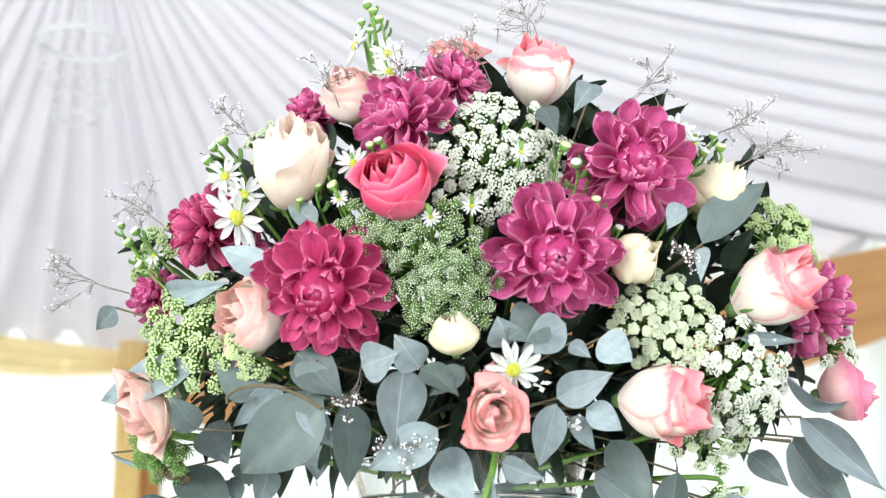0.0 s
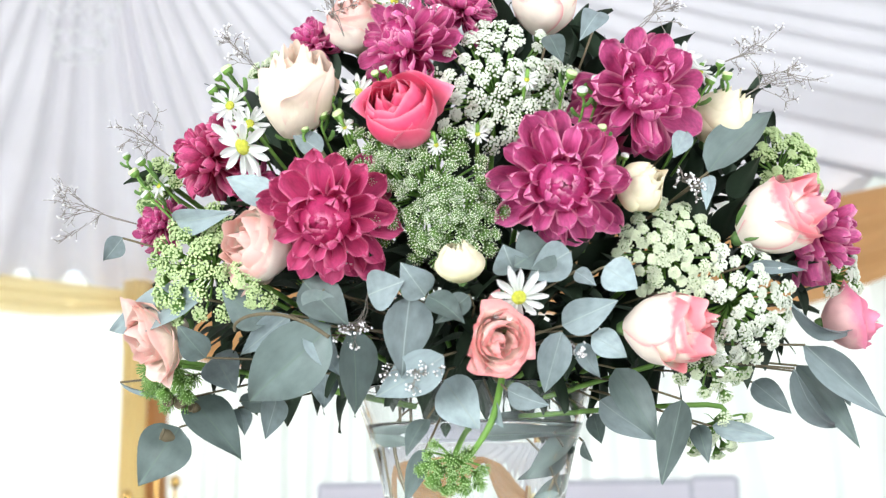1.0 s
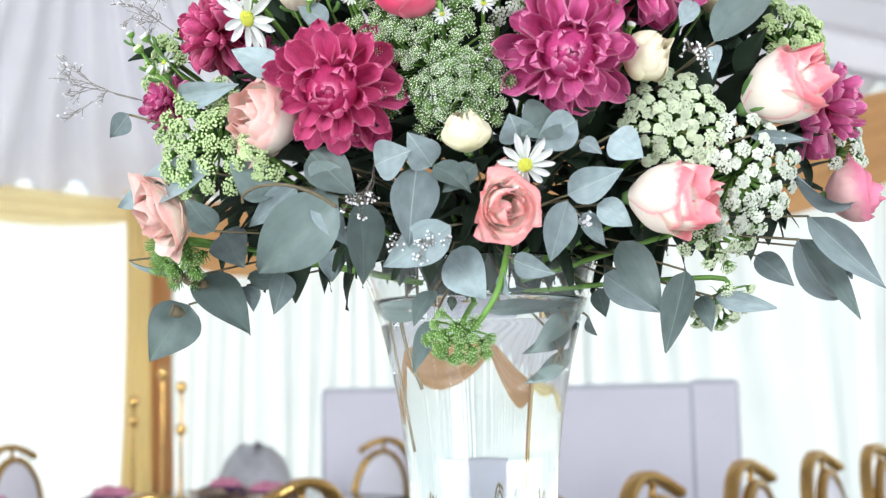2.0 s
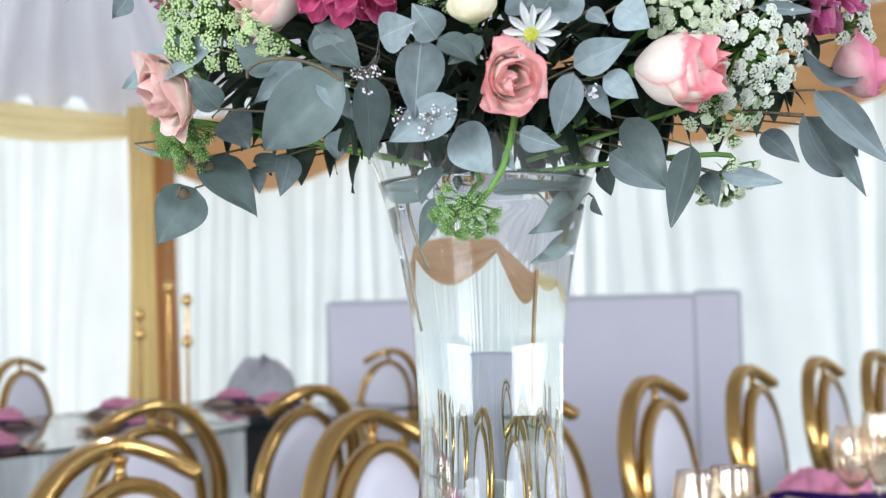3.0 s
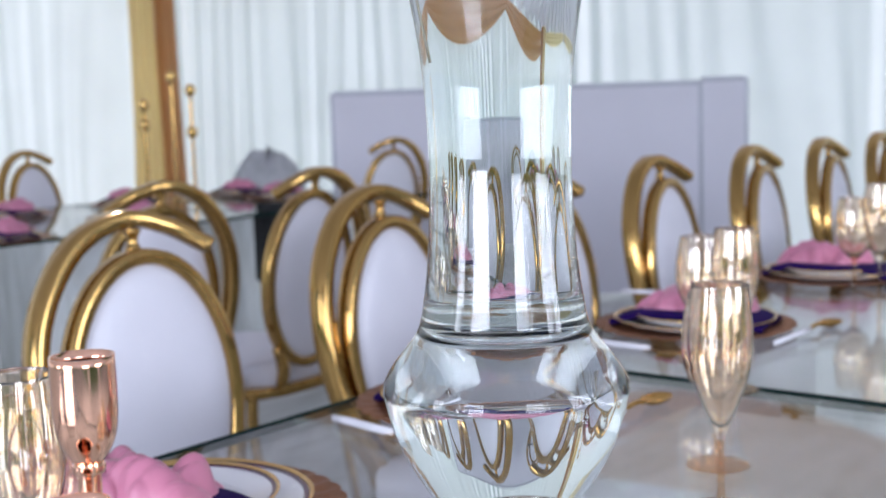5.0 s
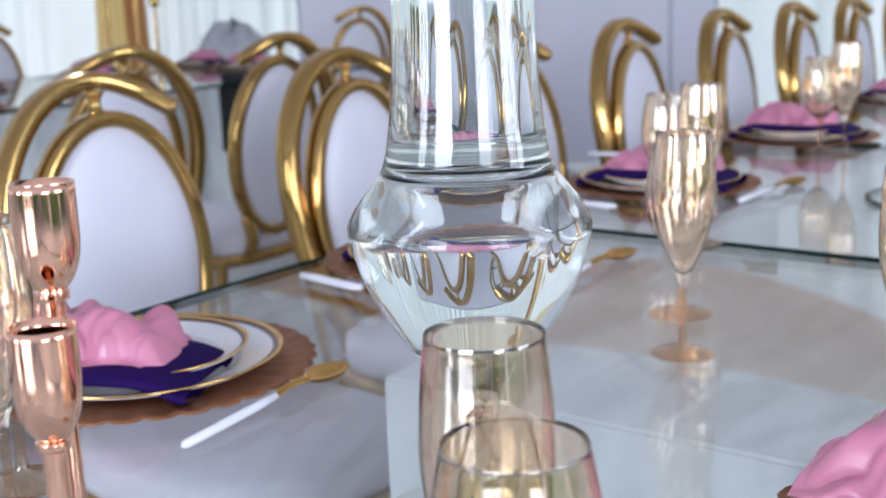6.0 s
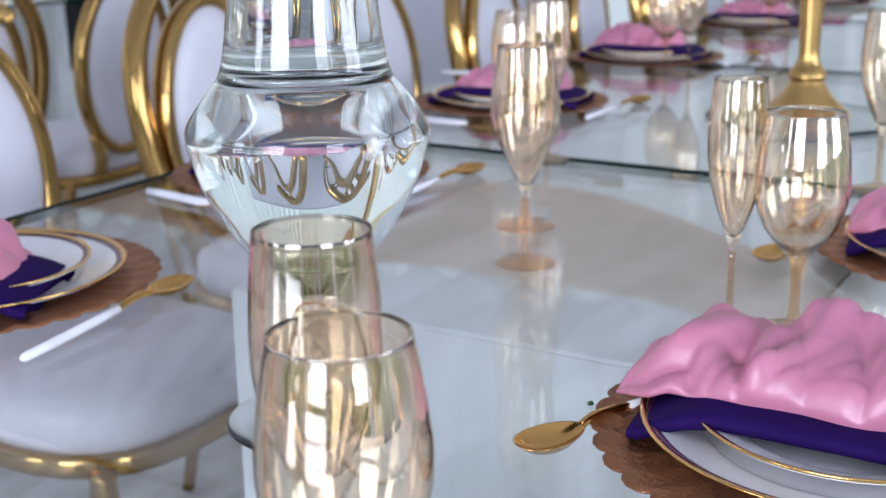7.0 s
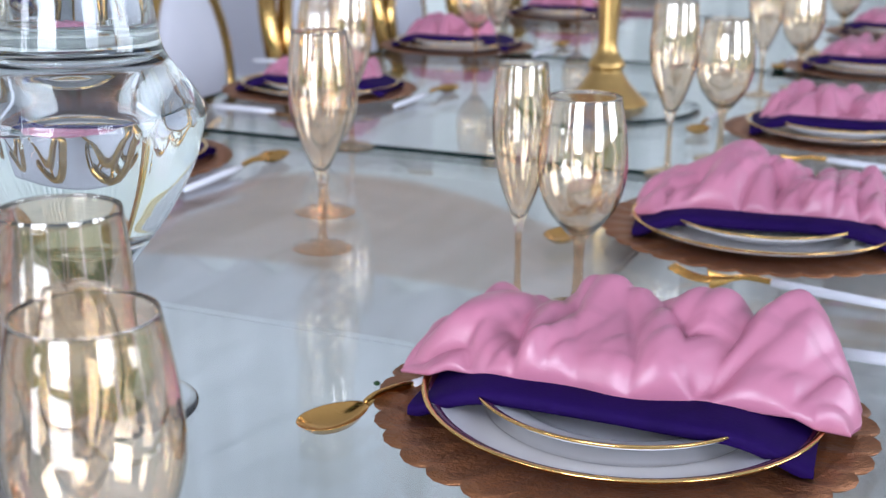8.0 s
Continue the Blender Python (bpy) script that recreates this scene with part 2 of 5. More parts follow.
def ceiling_point(u, v):
    p = perimeter(u % 1.0)
    r = 0.02 + 0.98 * v
    q = HUB.lerp(p, r)
    w = noise.noise((u * 61, 3.1, 0.4))
    q.z -= 0.35 * math.sin(math.pi * r)                     # sag of the cloth
    f = u * PLEATS + 0.25 * w + 0.2 * noise.noise((u * 40, r * 2.0, 7))
    fold = 0.5 - 0.5 * math.cos(2 * math.pi * f) + 0.22 * math.sin(2 * math.pi * (0.37 * f + w))
    q.z += (fold - 0.5) * (0.03 + 0.15 * r) * (0.65 + 1.1 * w)
    return q


cv, cf = grid(PLEATS * 6, 12, ceiling_point, True)
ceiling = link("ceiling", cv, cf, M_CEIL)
tagged(ceiling, "pleated white tent lining gathered at a high hub", "ceiling", kind="structure")


def curtain(name, a, b, z0, z1, folds, depth, mat, label, seed):
    a, b = Vector(a), Vector(b)
    side = (b - a).cross(Vector((0, 0, 1))).normalized()

    def fn(u, v):
        z = z0 + (z1 - z0) * v
        f = u * folds + 1.5 * noise.noise((u * folds * 0.37, seed, v * 0.5))
        big = 0.12 + 1.2 * abs(noise.noise((u * folds * 0.29, seed + 4, 0.3 + 0.4 * v)))
        k = big * math.sin(2 * math.pi * f) + 0.22 * math.sin(2 * math.pi * f * 2.3 + seed + v) + 0.8 * noise.noise((u * folds * 0.17, seed + 9, v * 0.4))
        return a.lerp(b, u) + Vector((0, 0, z)) + side * depth * k * (1.15 - 0.3 * v)
    vs, fs = grid(int(folds * 9), 8, fn)
    ob = link(name, vs, fs, mat)
    return tagged(ob, label, "curtain", kind="structure")


curtain("wall_north", (XW, YW, 0), (XE, YW, 0), 0.0, EAVE + 0.1, 50, 0.026, M_CURT, "sheer white pleated curtain wall lit from outside", 2.0)
curtain("wall_west", (XW, YE, 0), (XW, YW, 0), 0.0, EAVE + 0.1, 48, 0.026, M_CURT, "sheer white pleated curtain wall in full daylight", 5.0)


def swag(name, a, b, drop, band, mat, label):
    """A scalloped valance hung between two points of the eave."""
    a, b = Vector(a), Vector(b)
    side = (b - a).cross(Vector((0, 0, 1))).normalized()

    def fn(u, v):
        low = drop * (1 - (2 * u - 1) ** 2)
        top = a.lerp(b, u) - Vector((0, 0, 0.30 * low))
        bottom = band * (0.55 + 0.45 * math.sin(math.pi * u)) + low * 0.7
        fold = math.sin(v * 19 + 2 * math.sin(math.pi * u))
        return top - Vector((0, 0, bottom * v)) + side * (0.10 + 0.05 * math.sin(math.pi * v) + 0.022 * fold)
    vs, fs = grid(36, 28, fn)
    return tagged(link(name, vs, fs, mat), label, "drape", "swags along the eave")


for x0, x1 in ((XW, -4.9), (-4.9, -0.7), (-0.7, 2.6), (2.6, XE)):
    swag("valance_swag", (x0, YW - 0.12, EAVE), (x1, YW - 0.12, EAVE), 0.42, 0.34, M_BRONZECLOTH, "bronze satin swag draped along the tent eave")
for i in range(4):
    y0, y1 = YE + (YW - YE) * i / 4, YE + (YW - YE) * (i + 1) / 4
    swag("valance_swag", (XW + 0.12, y0, EAVE), (XW + 0.12, y1, EAVE), 0.10, 0.22, M_GOLDCLOTH, "gold satin swag draped along the tent eave")


def leg_drape(name, at, r, mat, label):
    """Gathered cloth round a tent leg."""
    def fn(u, v):
        a = 2 * math.pi * u
        k = 1 + 0.16 * math.sin(7 * a + 2 * v) + 0.08 * math.sin(13 * a)
        rr = r * k * (0.70 + 0.55 * (1 - v) ** 2 + 0.25 * v ** 3)
        return (at[0] + rr * math.cos(a), at[1] + rr * math.sin(a), v * EAVE)
    vs, fs = grid(64, 14, fn, True)
    return tagged(link(name, vs, fs, mat), label, "drape")


# legs of the open sides, wrapped in white cloth
for k in range(4):
    leg_drape("leg_drape", (-4.1 + 3.0 * k, YE + 0.05, 0), 0.16, M_CURT, "white cloth gathered round a tent leg")
    leg_drape("leg_drape", (XE - 0.05, -4.8 + 3.2 * k, 0), 0.16, M_CURT, "white cloth gathered round a tent leg")
leg_drape("leg_drape", (XW + 0.60, YW - 0.57, 0), 0.105, M_GOLDCLOTH, "gold cloth gathered round the tent's corner leg")
leg_drape("leg_drape", (XW + 0.645, YW - 0.37, 0), 0.088, M_BRONZECLOTH, "bronze cloth gathered beside the gold corner drape")


# ---- panel at the far side ----
def screen_panel():
    t = empty("partition_panel", "lilac-white display panel in an aluminium frame, standing on the floor", "partition")
    a, b = Vector((-4.42, 4.49, 0)), Vector((-2.82, 5.82, 0))
    for p, q, h in ((a, b, 1.228), (b + Vector((0.02, 0.016, 0)), b + Vector((0.20, 0.18, 0)), 1.245)):
        d = (q - p).normalized()
        s = Vector((d.y, -d.x, 0))
        vs = [p + s * k + Vector((0, 0, z)) for k in (0.015, -0.015) for z in (0.03, h)] + [q + s * k + Vector((0, 0, z)) for k in (0.015, -0.015) for z in (0.03, h)]
        link("panel", vs, [(0, 1, 5, 4), (2, 6, 7, 3), (0, 2, 3, 1), (4, 5, 7, 6), (1, 3, 7, 5), (0, 4, 6, 2)], M_BOARD, t, False)
        zed = Vector((0, 0, 1))
        for c0, c1 in ((p, p + zed * h), (q, q + zed * h)):
            v, f = sweep([c0, c1], flat_section(0.014, 0.022), up=d)
            link("post", v, f, M_ALU, t, False)
        v, f = sweep([p + zed * h, q + zed * h], flat_section(0.018, 0.014), up=zed)
        link("rail", v, f, M_ALU, t, False)
    return t


screen_panel()


# ---- chandelier ----
def chandelier():
    t = empty("chandelier", "crystal chandelier of hanging strings under the tent hub", "chandelier")
    c = HUB + Vector((0, 0, -0.98))
    ring = [(c.x + 0.22 * math.cos(a * math.pi / 16), c.y + 0.22 * math.sin(a * math.pi / 16), c.z) for a in range(32)]
    v, f = sweep(ring, flat_section(0.006, 0.02), up=(0, 0, 1), closed=True)
    link("ring", v, f, M_CRYSTAL, t)
    v, f = tube([c + Vector((0, 0, 0.9)), c + Vector((0, 0, 0.02))], 0.012)
    link("rod", v, f, M_CRYSTAL, t)
    bm = bmesh.new()
    bmesh.ops.create_icosphere(bm, subdivisions=1, radius=0.015)
    me = bpy.data.meshes.new("crystal")
    bm.to_mesh(me)
    bm.free()
    me.materials.append(M_CRYSTAL)
    for i in range(18):
        a = i * math.pi / 9
        for k in range(5):
            o = new("crystal", me)
            o.parent = t
            rr = 0.22 * (1 - 0.13 * k)
            o.location = (c.x + rr * math.cos(a), c.y + rr * math.sin(a), c.z - 0.05 - 0.09 * k)


chandelier()

# ---- tables ----
TX0, TX1, TZ, TLEN, TY = -0.655, 0.60, 0.75, 1.0, -0.118
TABLE_THICK = 0.010


def table(x0, x1, y0, y1, label, strips=(0, 1, 2, 3)):
    t = empty("glass_table", label, "table", "long dining tables", pose((x0 + x1) / 2, (y0 + y1) / 2, 0))
    w, d = (x1 - x0) / 2, (y1 - y0) / 2 - 0.0112
    part("tabletop", box(-w, w, -d, d, TZ - TABLE_THICK, TZ), M_PANE, t, "clear glass top", smooth=False)
    e = 0.0106
    sides = ((-w - e, w + e, -d - e, -d - 0.0002), (-w - e, w + e, d + 0.0002, d + e), (-w - e, -w - 0.0002, -d, d), (w + 0.0002, w + e, -d, d))
    for a in [sides[i] for i in strips]:
        part("glass_edge", box(*a, TZ - TABLE_THICK, TZ + 0.0006), M_EDGE, t, "dark green polished glass edge", smooth=False)
    part("pedestal", box(-0.26, 0.26, -0.145, d - 0.06, 0.0, TZ - TABLE_THICK - 0.004, 0.004), M_PEDESTAL, t, "white streaked laminate pedestal", smooth=False)
    return t


for k in range(-2, 5):
    table(TX0, TX1, TY + k * TLEN, TY + (k + 1) * TLEN, "clear glass dining table on a pale streaked pedestal", {-1: (0, 2, 3), 0: (1, 2, 3)}.get(k, (0, 1, 2, 3)))
for k in range(3):
    table(-4.31, -3.06, 0.65 + k * TLEN, 0.65 + (k + 1) * TLEN, "clear glass dining table standing near the far curtain")


# ---- chairs ----
def arc_path(points, steps=8):
    out = []
    n = len(points)
    for i in range(n - 1):
        p0, p1, p2, p3 = points[max(i - 1, 0)], points[i], points[i + 1], points[min(i + 2, n - 1)]
        for k in range(steps):
            t = k / steps
            out.append(tuple(0.5 * (2 * b + (c - a) * t + (2 * a - 5 * b + 4 * c - d) * t * t + (3 * b - a - 3 * c + d) * t ** 3)
                             for a, b, c, d in zip(p0, p1, p2, p3)))
    out.append(tuple(points[-1]))
    return out


def dining_chair():
    """Faces +x; its back stands at x = 0."""
    t = empty("dining_chair", "gold metal chair with white padded oval back and looped frame", "chair", "chairs at the glass tables")
    cz, a, b = 0.70, 0.152, 0.225
    lean = -0.10

    def back(y, z, dx=0.0):
        return (dx + lean * (z - 0.5), y, z)
    ov = [back(a * math.sin(2 * math.pi * i / 48), cz + b * math.cos(2 * math.pi * i / 48)) for i in range(48)]
    v, f = sweep(ov, flat_section(0.0118, 0.017), up=(1, 0, 0), closed=True)
    link("back_frame", v, f, M_GOLD, t)

    def pad(side):
        def fn(u, w):
            ang, r = 2 * math.pi * u, 1 - w
            bulge = 0.004 + 0.022 * math.sqrt(max(0.0, 1 - r ** 3))
            return back((a - 0.008) * r * math.sin(ang), cz + (b - 0.008) * r * math.cos(ang), side * bulge)
        return grid(40, 8, fn, True)
    v, f = join(pad(1), pad(-1))
    link("backrest", v, f, M_CUSHION, t, label="white padded oval backrest")
    loop = arc_path([back(-0.10, 0.44, 0.02), back(-0.165, 0.56), back(-0.188, 0.70, -0.02), back(-0.170, 0.835, -0.03), back(-0.10, 0.94, -0.035),
                     back(-0.01, 0.982, -0.03), back(0.066, 0.966, -0.015), back(0.128, 0.928, 0.012)], 7)
    v, f = sweep(loop, flat_section(0.0135, 0.0205), up=(1, 0, 0), taper=lambda s: 1 - 0.15 * max(0, s - 0.6) / 0.4)
    link("looped_frame", v, f, M_GOLD, t)
    v, f = revolve(smooth_profile([(0.0, 0), (0.013, 0.002), (0.009, 0.012), (0.009, 0.022), (0.014, 0.034), (0, 0.036)], 3), 12, (lean * 0.46 - 0.012, 0.0, 0.932))
    link("connector", v, f, M_GOLD, t)
    # seat
    sx0, sx1, sw, sz = 0.0, 0.475, 0.215, 0.44

    def seat_ring(u):
        ang = 2 * math.pi * u
        c, s = math.cos(ang), math.sin(ang)
        k = (abs(c) ** 3.2 + abs(s) ** 3.2) ** (-1 / 3.2)
        return ((sx0 + sx1) / 2 + (sx1 - sx0) / 2 * c * k, sw * s * k)

    def cushion(u, w):
        x, y = seat_ring(u)
        mx = (sx0 + sx1) / 2
        prof = [(0, -0.02), (0.97, -0.02), (1.0, 0.0), (1.0, 0.03), (0.97, 0.045), (0.86, 0.055), (0.55, 0.062), (0, 0.064)]
        r, z = prof[round(w * 7)]
        return (mx + (x - mx) * r, y * r, sz + z)
    v, f = grid(40, 7, cushion, True)
    link("seat", v, f, M_CUSHION, t, label="white padded seat")
    ring = [(*seat_ring(i / 40), sz - 0.028) for i in range(40)]
    v, f = sweep(ring, flat_section(0.012, 0.014), up=(0, 0, 1), closed=True)
    link("seat_frame", v, f, M_GOLD, t)
    for x, y, dx in ((0.04, 0.17, -0.06), (0.04, -0.17, -0.06), (0.44, 0.18, 0.03), (0.44, -0.18, 0.03)):
        v, f = sweep(arc_path([(x, y, sz - 0.03), (x + dx * 0.2 + 0.012, y, 0.30), (x + dx * 0.5, y, 0.14), (x + dx, y, 0.0)], 5), flat_section(0.013, 0.013), up=(0, 1, 0), taper=lambda s: 1 - 0.3 * s)
        link("leg", v, f, M_GOLD, t)
    for y in (0.10, -0.10):
        v, f = sweep(arc_path([(0.0, y, 0.43), (-0.012, y * 1.02, 0.47), back(y * 1.1, 0.53)], 4), flat_section(0.011, 0.014), up=(0, 1, 0))
        link("back_support", v, f, M_GOLD, t)
    return t


first_chair = dining_chair()
CX = -1.05
first_chair.matrix_basis = pose(CX, 0.543, 0, 0, 0, -2)
for y, r in ((1.13, 3), (1.68, 2), (2.24, 5), (2.84, 7), (3.40, 7), (3.95, 6), (4.5, 5)):
    copy_thing(first_chair, pose(CX, y, 0, 0, 0, r))
for y, r in ((1.65, 178), (2.2, 182), (2.75, 180), (3.3, 181)):
    copy_thing(first_chair, pose(1.05, y, 0, 0, 0, r))
for x, y, r in ((-1.835, 1.14, 174), (-1.86, 1.655, 182), (-3.60, 4.00, 165), (-4.70, 2.22, 5), (-4.72, 2.74, 12), (-2.15, 0.55, 180)):
    copy_thing(first_chair, pose(x, y, 0, 0, 0, r))


# ---- vase ----
def glass_body(name, outer, inner, mat, parent, n=48):
    """A turned vessel: outer profile from the foot up, inner one from the rim down."""
    v, f = revolve(smooth_profile(outer, 5) + smooth_profile(inner, 5), n)
    ob = link(name, v, f, mat, parent)
    ob.visible_shadow = False
    return ob


def vase():
    t = empty("flower_vase", "tall clear glass vase with round bulb, filled with water", "vase", at=pose(0, 0, TZ))
    outer = [(0.0005, 0.001), (0.045, 0.001), (0.0640, 0.0020), (0.0630, 0.0036), (0.042, 0.0062), (0.019, 0.0150), (0.0120, 0.042), (0.014, 0.075), (0.022, 0.098), (0.036, 0.117),
             (0.055, 0.143), (0.071, 0.172), (0.0795, 0.200), (0.0805, 0.211), (0.075, 0.222), (0.0645, 0.2355), (0.0590, 0.243), (0.0552, 0.251),
             (0.0525, 0.264), (0.0488, 0.292), (0.0462, 0.335), (0.0462, 0.375), (0.049, 0.420), (0.0555, 0.462), (0.0645, 0.500), (0.0755, 0.533), (0.0757, 0.536)]
    inner = [(0.0735, 0.536), (0.0715, 0.530), (0.0605, 0.497), (0.0515, 0.460), (0.045, 0.420), (0.0422, 0.375), (0.0422, 0.335), (0.0452, 0.292), (0.0480, 0.268),
             (0.0484, 0.2600), (0.0460, 0.2555), (0.030, 0.2545), (0.0005, 0.2540)]
    glass_body("vase_body", outer, inner, M_CLEAR, t, 64)
    cavity = [(0.0005, 0.2475), (0.030, 0.2470), (0.0500, 0.2440), (0.0560, 0.2390), (0.0635, 0.2315), (0.0722, 0.2205), (0.0765, 0.210), (0.0735, 0.198), (0.066, 0.174), (0.050, 0.149), (0.030, 0.131), (0.0005, 0.126)]
    v, f = revolve(smooth_profile(cavity, 5), 64)
    link("bulb_wall", v, f, M_CLEAR, t).visible_shadow = False
    for name, fill in (("bulb_water", [(r + 0.0002, z) for r, z in cavity[::-1]]),
                       ("water", [(r + 0.0002, z) for r, z in inner[:1:-1]] + [(0.0660, 0.513), (0.063, 0.5125), (0.03, 0.5122), (0.0005, 0.5122)])):
        v, f = revolve(smooth_profile(fill, 5), 64)
        link(name, v, f, M_WATER, t, label="clear water").visible_shadow = False
    return t


vase()


# ---- drinking glasses ----
def stem_glass(name, label, outer, inner):
    t = empty(name, label, "glass", "amber glasses on the tables")
    o, i = smooth_profile(outer, 4), smooth_profile(inner, 4)
    k = min(range(len(o)), key=lambda j: abs(o[j][1] - 0.07))
    v, f = revolve(o[k:] + i, 36)
    b = link("bowl", v, f, M_AMBER, t)
    v, f = revolve(o[:k + 1] + [(0.0003, o[k][1])], 28)
    s = link("stem_and_foot", v, f, M_AMBERFOOT, t)
    b.visible_shadow = s.visible_shadow = False
    return t


flute = stem_glass("champagne_flute", "amber-tinted champagne flute standing on the glass table",
                   [(0.0005, 0.001), (0.028, 0.001), (0.0295, 0.002), (0.026, 0.004), (0.010, 0.008), (0.0045, 0.014), (0.0036, 0.04), (0.0042, 0.068), (0.009, 0.084),
                    (0.0195, 0.108), (0.0275, 0.135), (0.0305, 0.160), (0.0295, 0.188), (0.0268, 0.216), (0.0267, 0.2168)],
                   [(0.0257, 0.2166), (0.0255, 0.214), (0.0283, 0.188), (0.0293, 0.160), (0.0263, 0.135), (0.018, 0.109), (0.0075, 0.087), (0.0004, 0.081)])
wine = stem_glass("wine_glass", "amber-tinted wine glass standing on the glass table",
                  [(0.0005, 0.001), (0.031, 0.001), (0.0335, 0.002), (0.030, 0.004), (0.012, 0.008), (0.0055, 0.015), (0.0045, 0.035), (0.0055, 0.062), (0.014, 0.074),
                   (0.0285, 0.092), (0.0365, 0.115), (0.0378, 0.135), (0.0350, 0.162), (0.0305, 0.186), (0.0304, 0.1868)],
                  [(0.0294, 0.1866), (0.0293, 0.184), (0.0338, 0.162), (0.0366, 0.135), (0.0353, 0.115), (0.0272, 0.093), (0.0125, 0.077), (0.0004, 0.071)])
flute.matrix_basis = pose(0.173, -0.228, TZ)
wine.matrix_basis = pose(0.212, -0.264, TZ)
copy_thing(flute, pose(0.188, 0.330, TZ) @ Matrix.Diagonal((0.80, 0.80, 0.97, 1)))
for x, y in ((-0.047, 0.409), (0.192, 0.885), (0.20, 1.56), (-0.248, 0.866), (-0.345, 1.70), (-0.36, 2.45), (0.21, 2.2), (-0.285, -0.180)):
    copy_thing(flute, pose(x, y, TZ, 0, 0, 40 * x))
for x, y in ((-0.112, 0.535), (0.242, 0.332), (0.236, 1.00), (0.25, 1.67), (-0.369, 1.007), (-0.405, 1.73), (-0.42, 2.5), (0.26, 2.32), (-0.33, -0.14)):
    copy_thing(wine, pose(x, y, TZ, 0, 0, 70 * x))


# ---- place settings ----
def charger_plate():
    t = empty("charger_plate", "scalloped copper charger plate lying on the glass", "charger plate", "place settings")
    lobes, r0 = 34, 0.162

    def top(u, v):
        a = 2 * math.pi * u
        sc = abs(math.sin(lobes * a / 2)) ** 0.55
        small = 0.5 + 0.5 * math.cos(a * lobes * 4)
        r = (r0 + 0.0075 * sc + 0.0006 * small) * (1 if v >= 1 else 1)
        k = (0.0, 0.60, 0.66, 0.72, 0.90, 1.0, 0.995, 0.70, 0.0)[round(v * 8)]
        z = (0.004, 0.004, 0.005, 0.0085, 0.0095, 0.012, 0.0105, 0.0012, 0.0012)[round(v * 8)]
        rib = 0.0008 * math.cos(lobes * a) if 0.4 < v < 0.7 else 0
        return (r * k * math.cos(a), r * k * math.sin(a), z + rib)
    v, f = grid(lobes * 8, 8, top, True)
    link("plate_body", v, f, M_CHARGER, t)
    return t


def china_plate(name, label, r):
    t = empty(name, label, "plate", "place settings")
    prof = smooth_profile([(0.0005, 0.004), (r * 0.60, 0.004), (r * 0.70, 0.008), (r * 0.86, 0.013), (r * 0.955, 0.0165)], 4)
    under = smooth_profile([(r * 0.955, 0.0145), (r * 0.72, 0.004), (r * 0.60, 0.0012), (0.0005, 0.001)], 3)
    v, f = revolve(under[::-1] + [(r * 0.957, 0.0155)] + prof[::-1], 64)
    link("plate_body", v, f, M_CHINA, t, label="white china body")
    v, f = revolve([(r * 0.925, 0.0160), (r * 0.93, 0.0163), (r * 0.962, 0.0178), (r * 0.965, 0.0170), (r * 0.93, 0.0140)], 64)
    link("rim_band", v, f, M_PURPLERIM, t, label="aubergine rim band")
    v, f = revolve([(r * 0.962, 0.0172), (r * 0.968, 0.0186), (r * 0.995, 0.0194), (r, 0.0185), (r * 0.995, 0.0172), (r * 0.962, 0.0155), (r * 0.962, 0.0172)], 64)
    link("gilt_edge", v, f, M_GILT, t, label="gilt edge")
    return t


def purple_napkin(seed, length=0.262):
    t = empty("purple_napkin", "folded purple cloth napkin lying across the plates", "napkin", "place settings")

    def layer(off, w0, w1, th):
        def fn(u, v):
            a = 2 * math.pi * u
            x = (v - 0.5) * length
            c, s = math.cos(a), math.sin(a)
            y = (w0 + w1) / 2 + (w1 - w0) / 2 * (abs(c) ** 0.5) * (1 if c > 0 else -1)
            z = th * (abs(s) ** 0.6) * (1 if s > 0 else -1)
            end = max(0.0, abs(2 * v - 1) - 0.55) / 0.45
            z += off - 0.018 * end ** 2 + 0.0035 * noise.noise((x * 14, y * 10, seed))
            y += 0.010 * noise.noise((x * 9, seed, 2)) + 0.012 * math.cos(2.2 * x / length)
            k = 1 - 0.25 * max(0, abs(2 * v - 1) - 0.93) / 0.07
            return (x, y, off + (z - off) * k)
        return grid(36, 40, fn, True)
    v, f = layer(0.030, -0.086, 0.045, 0.0085)
    link("cloth", v, f, M_PURPLE, t)
    return t


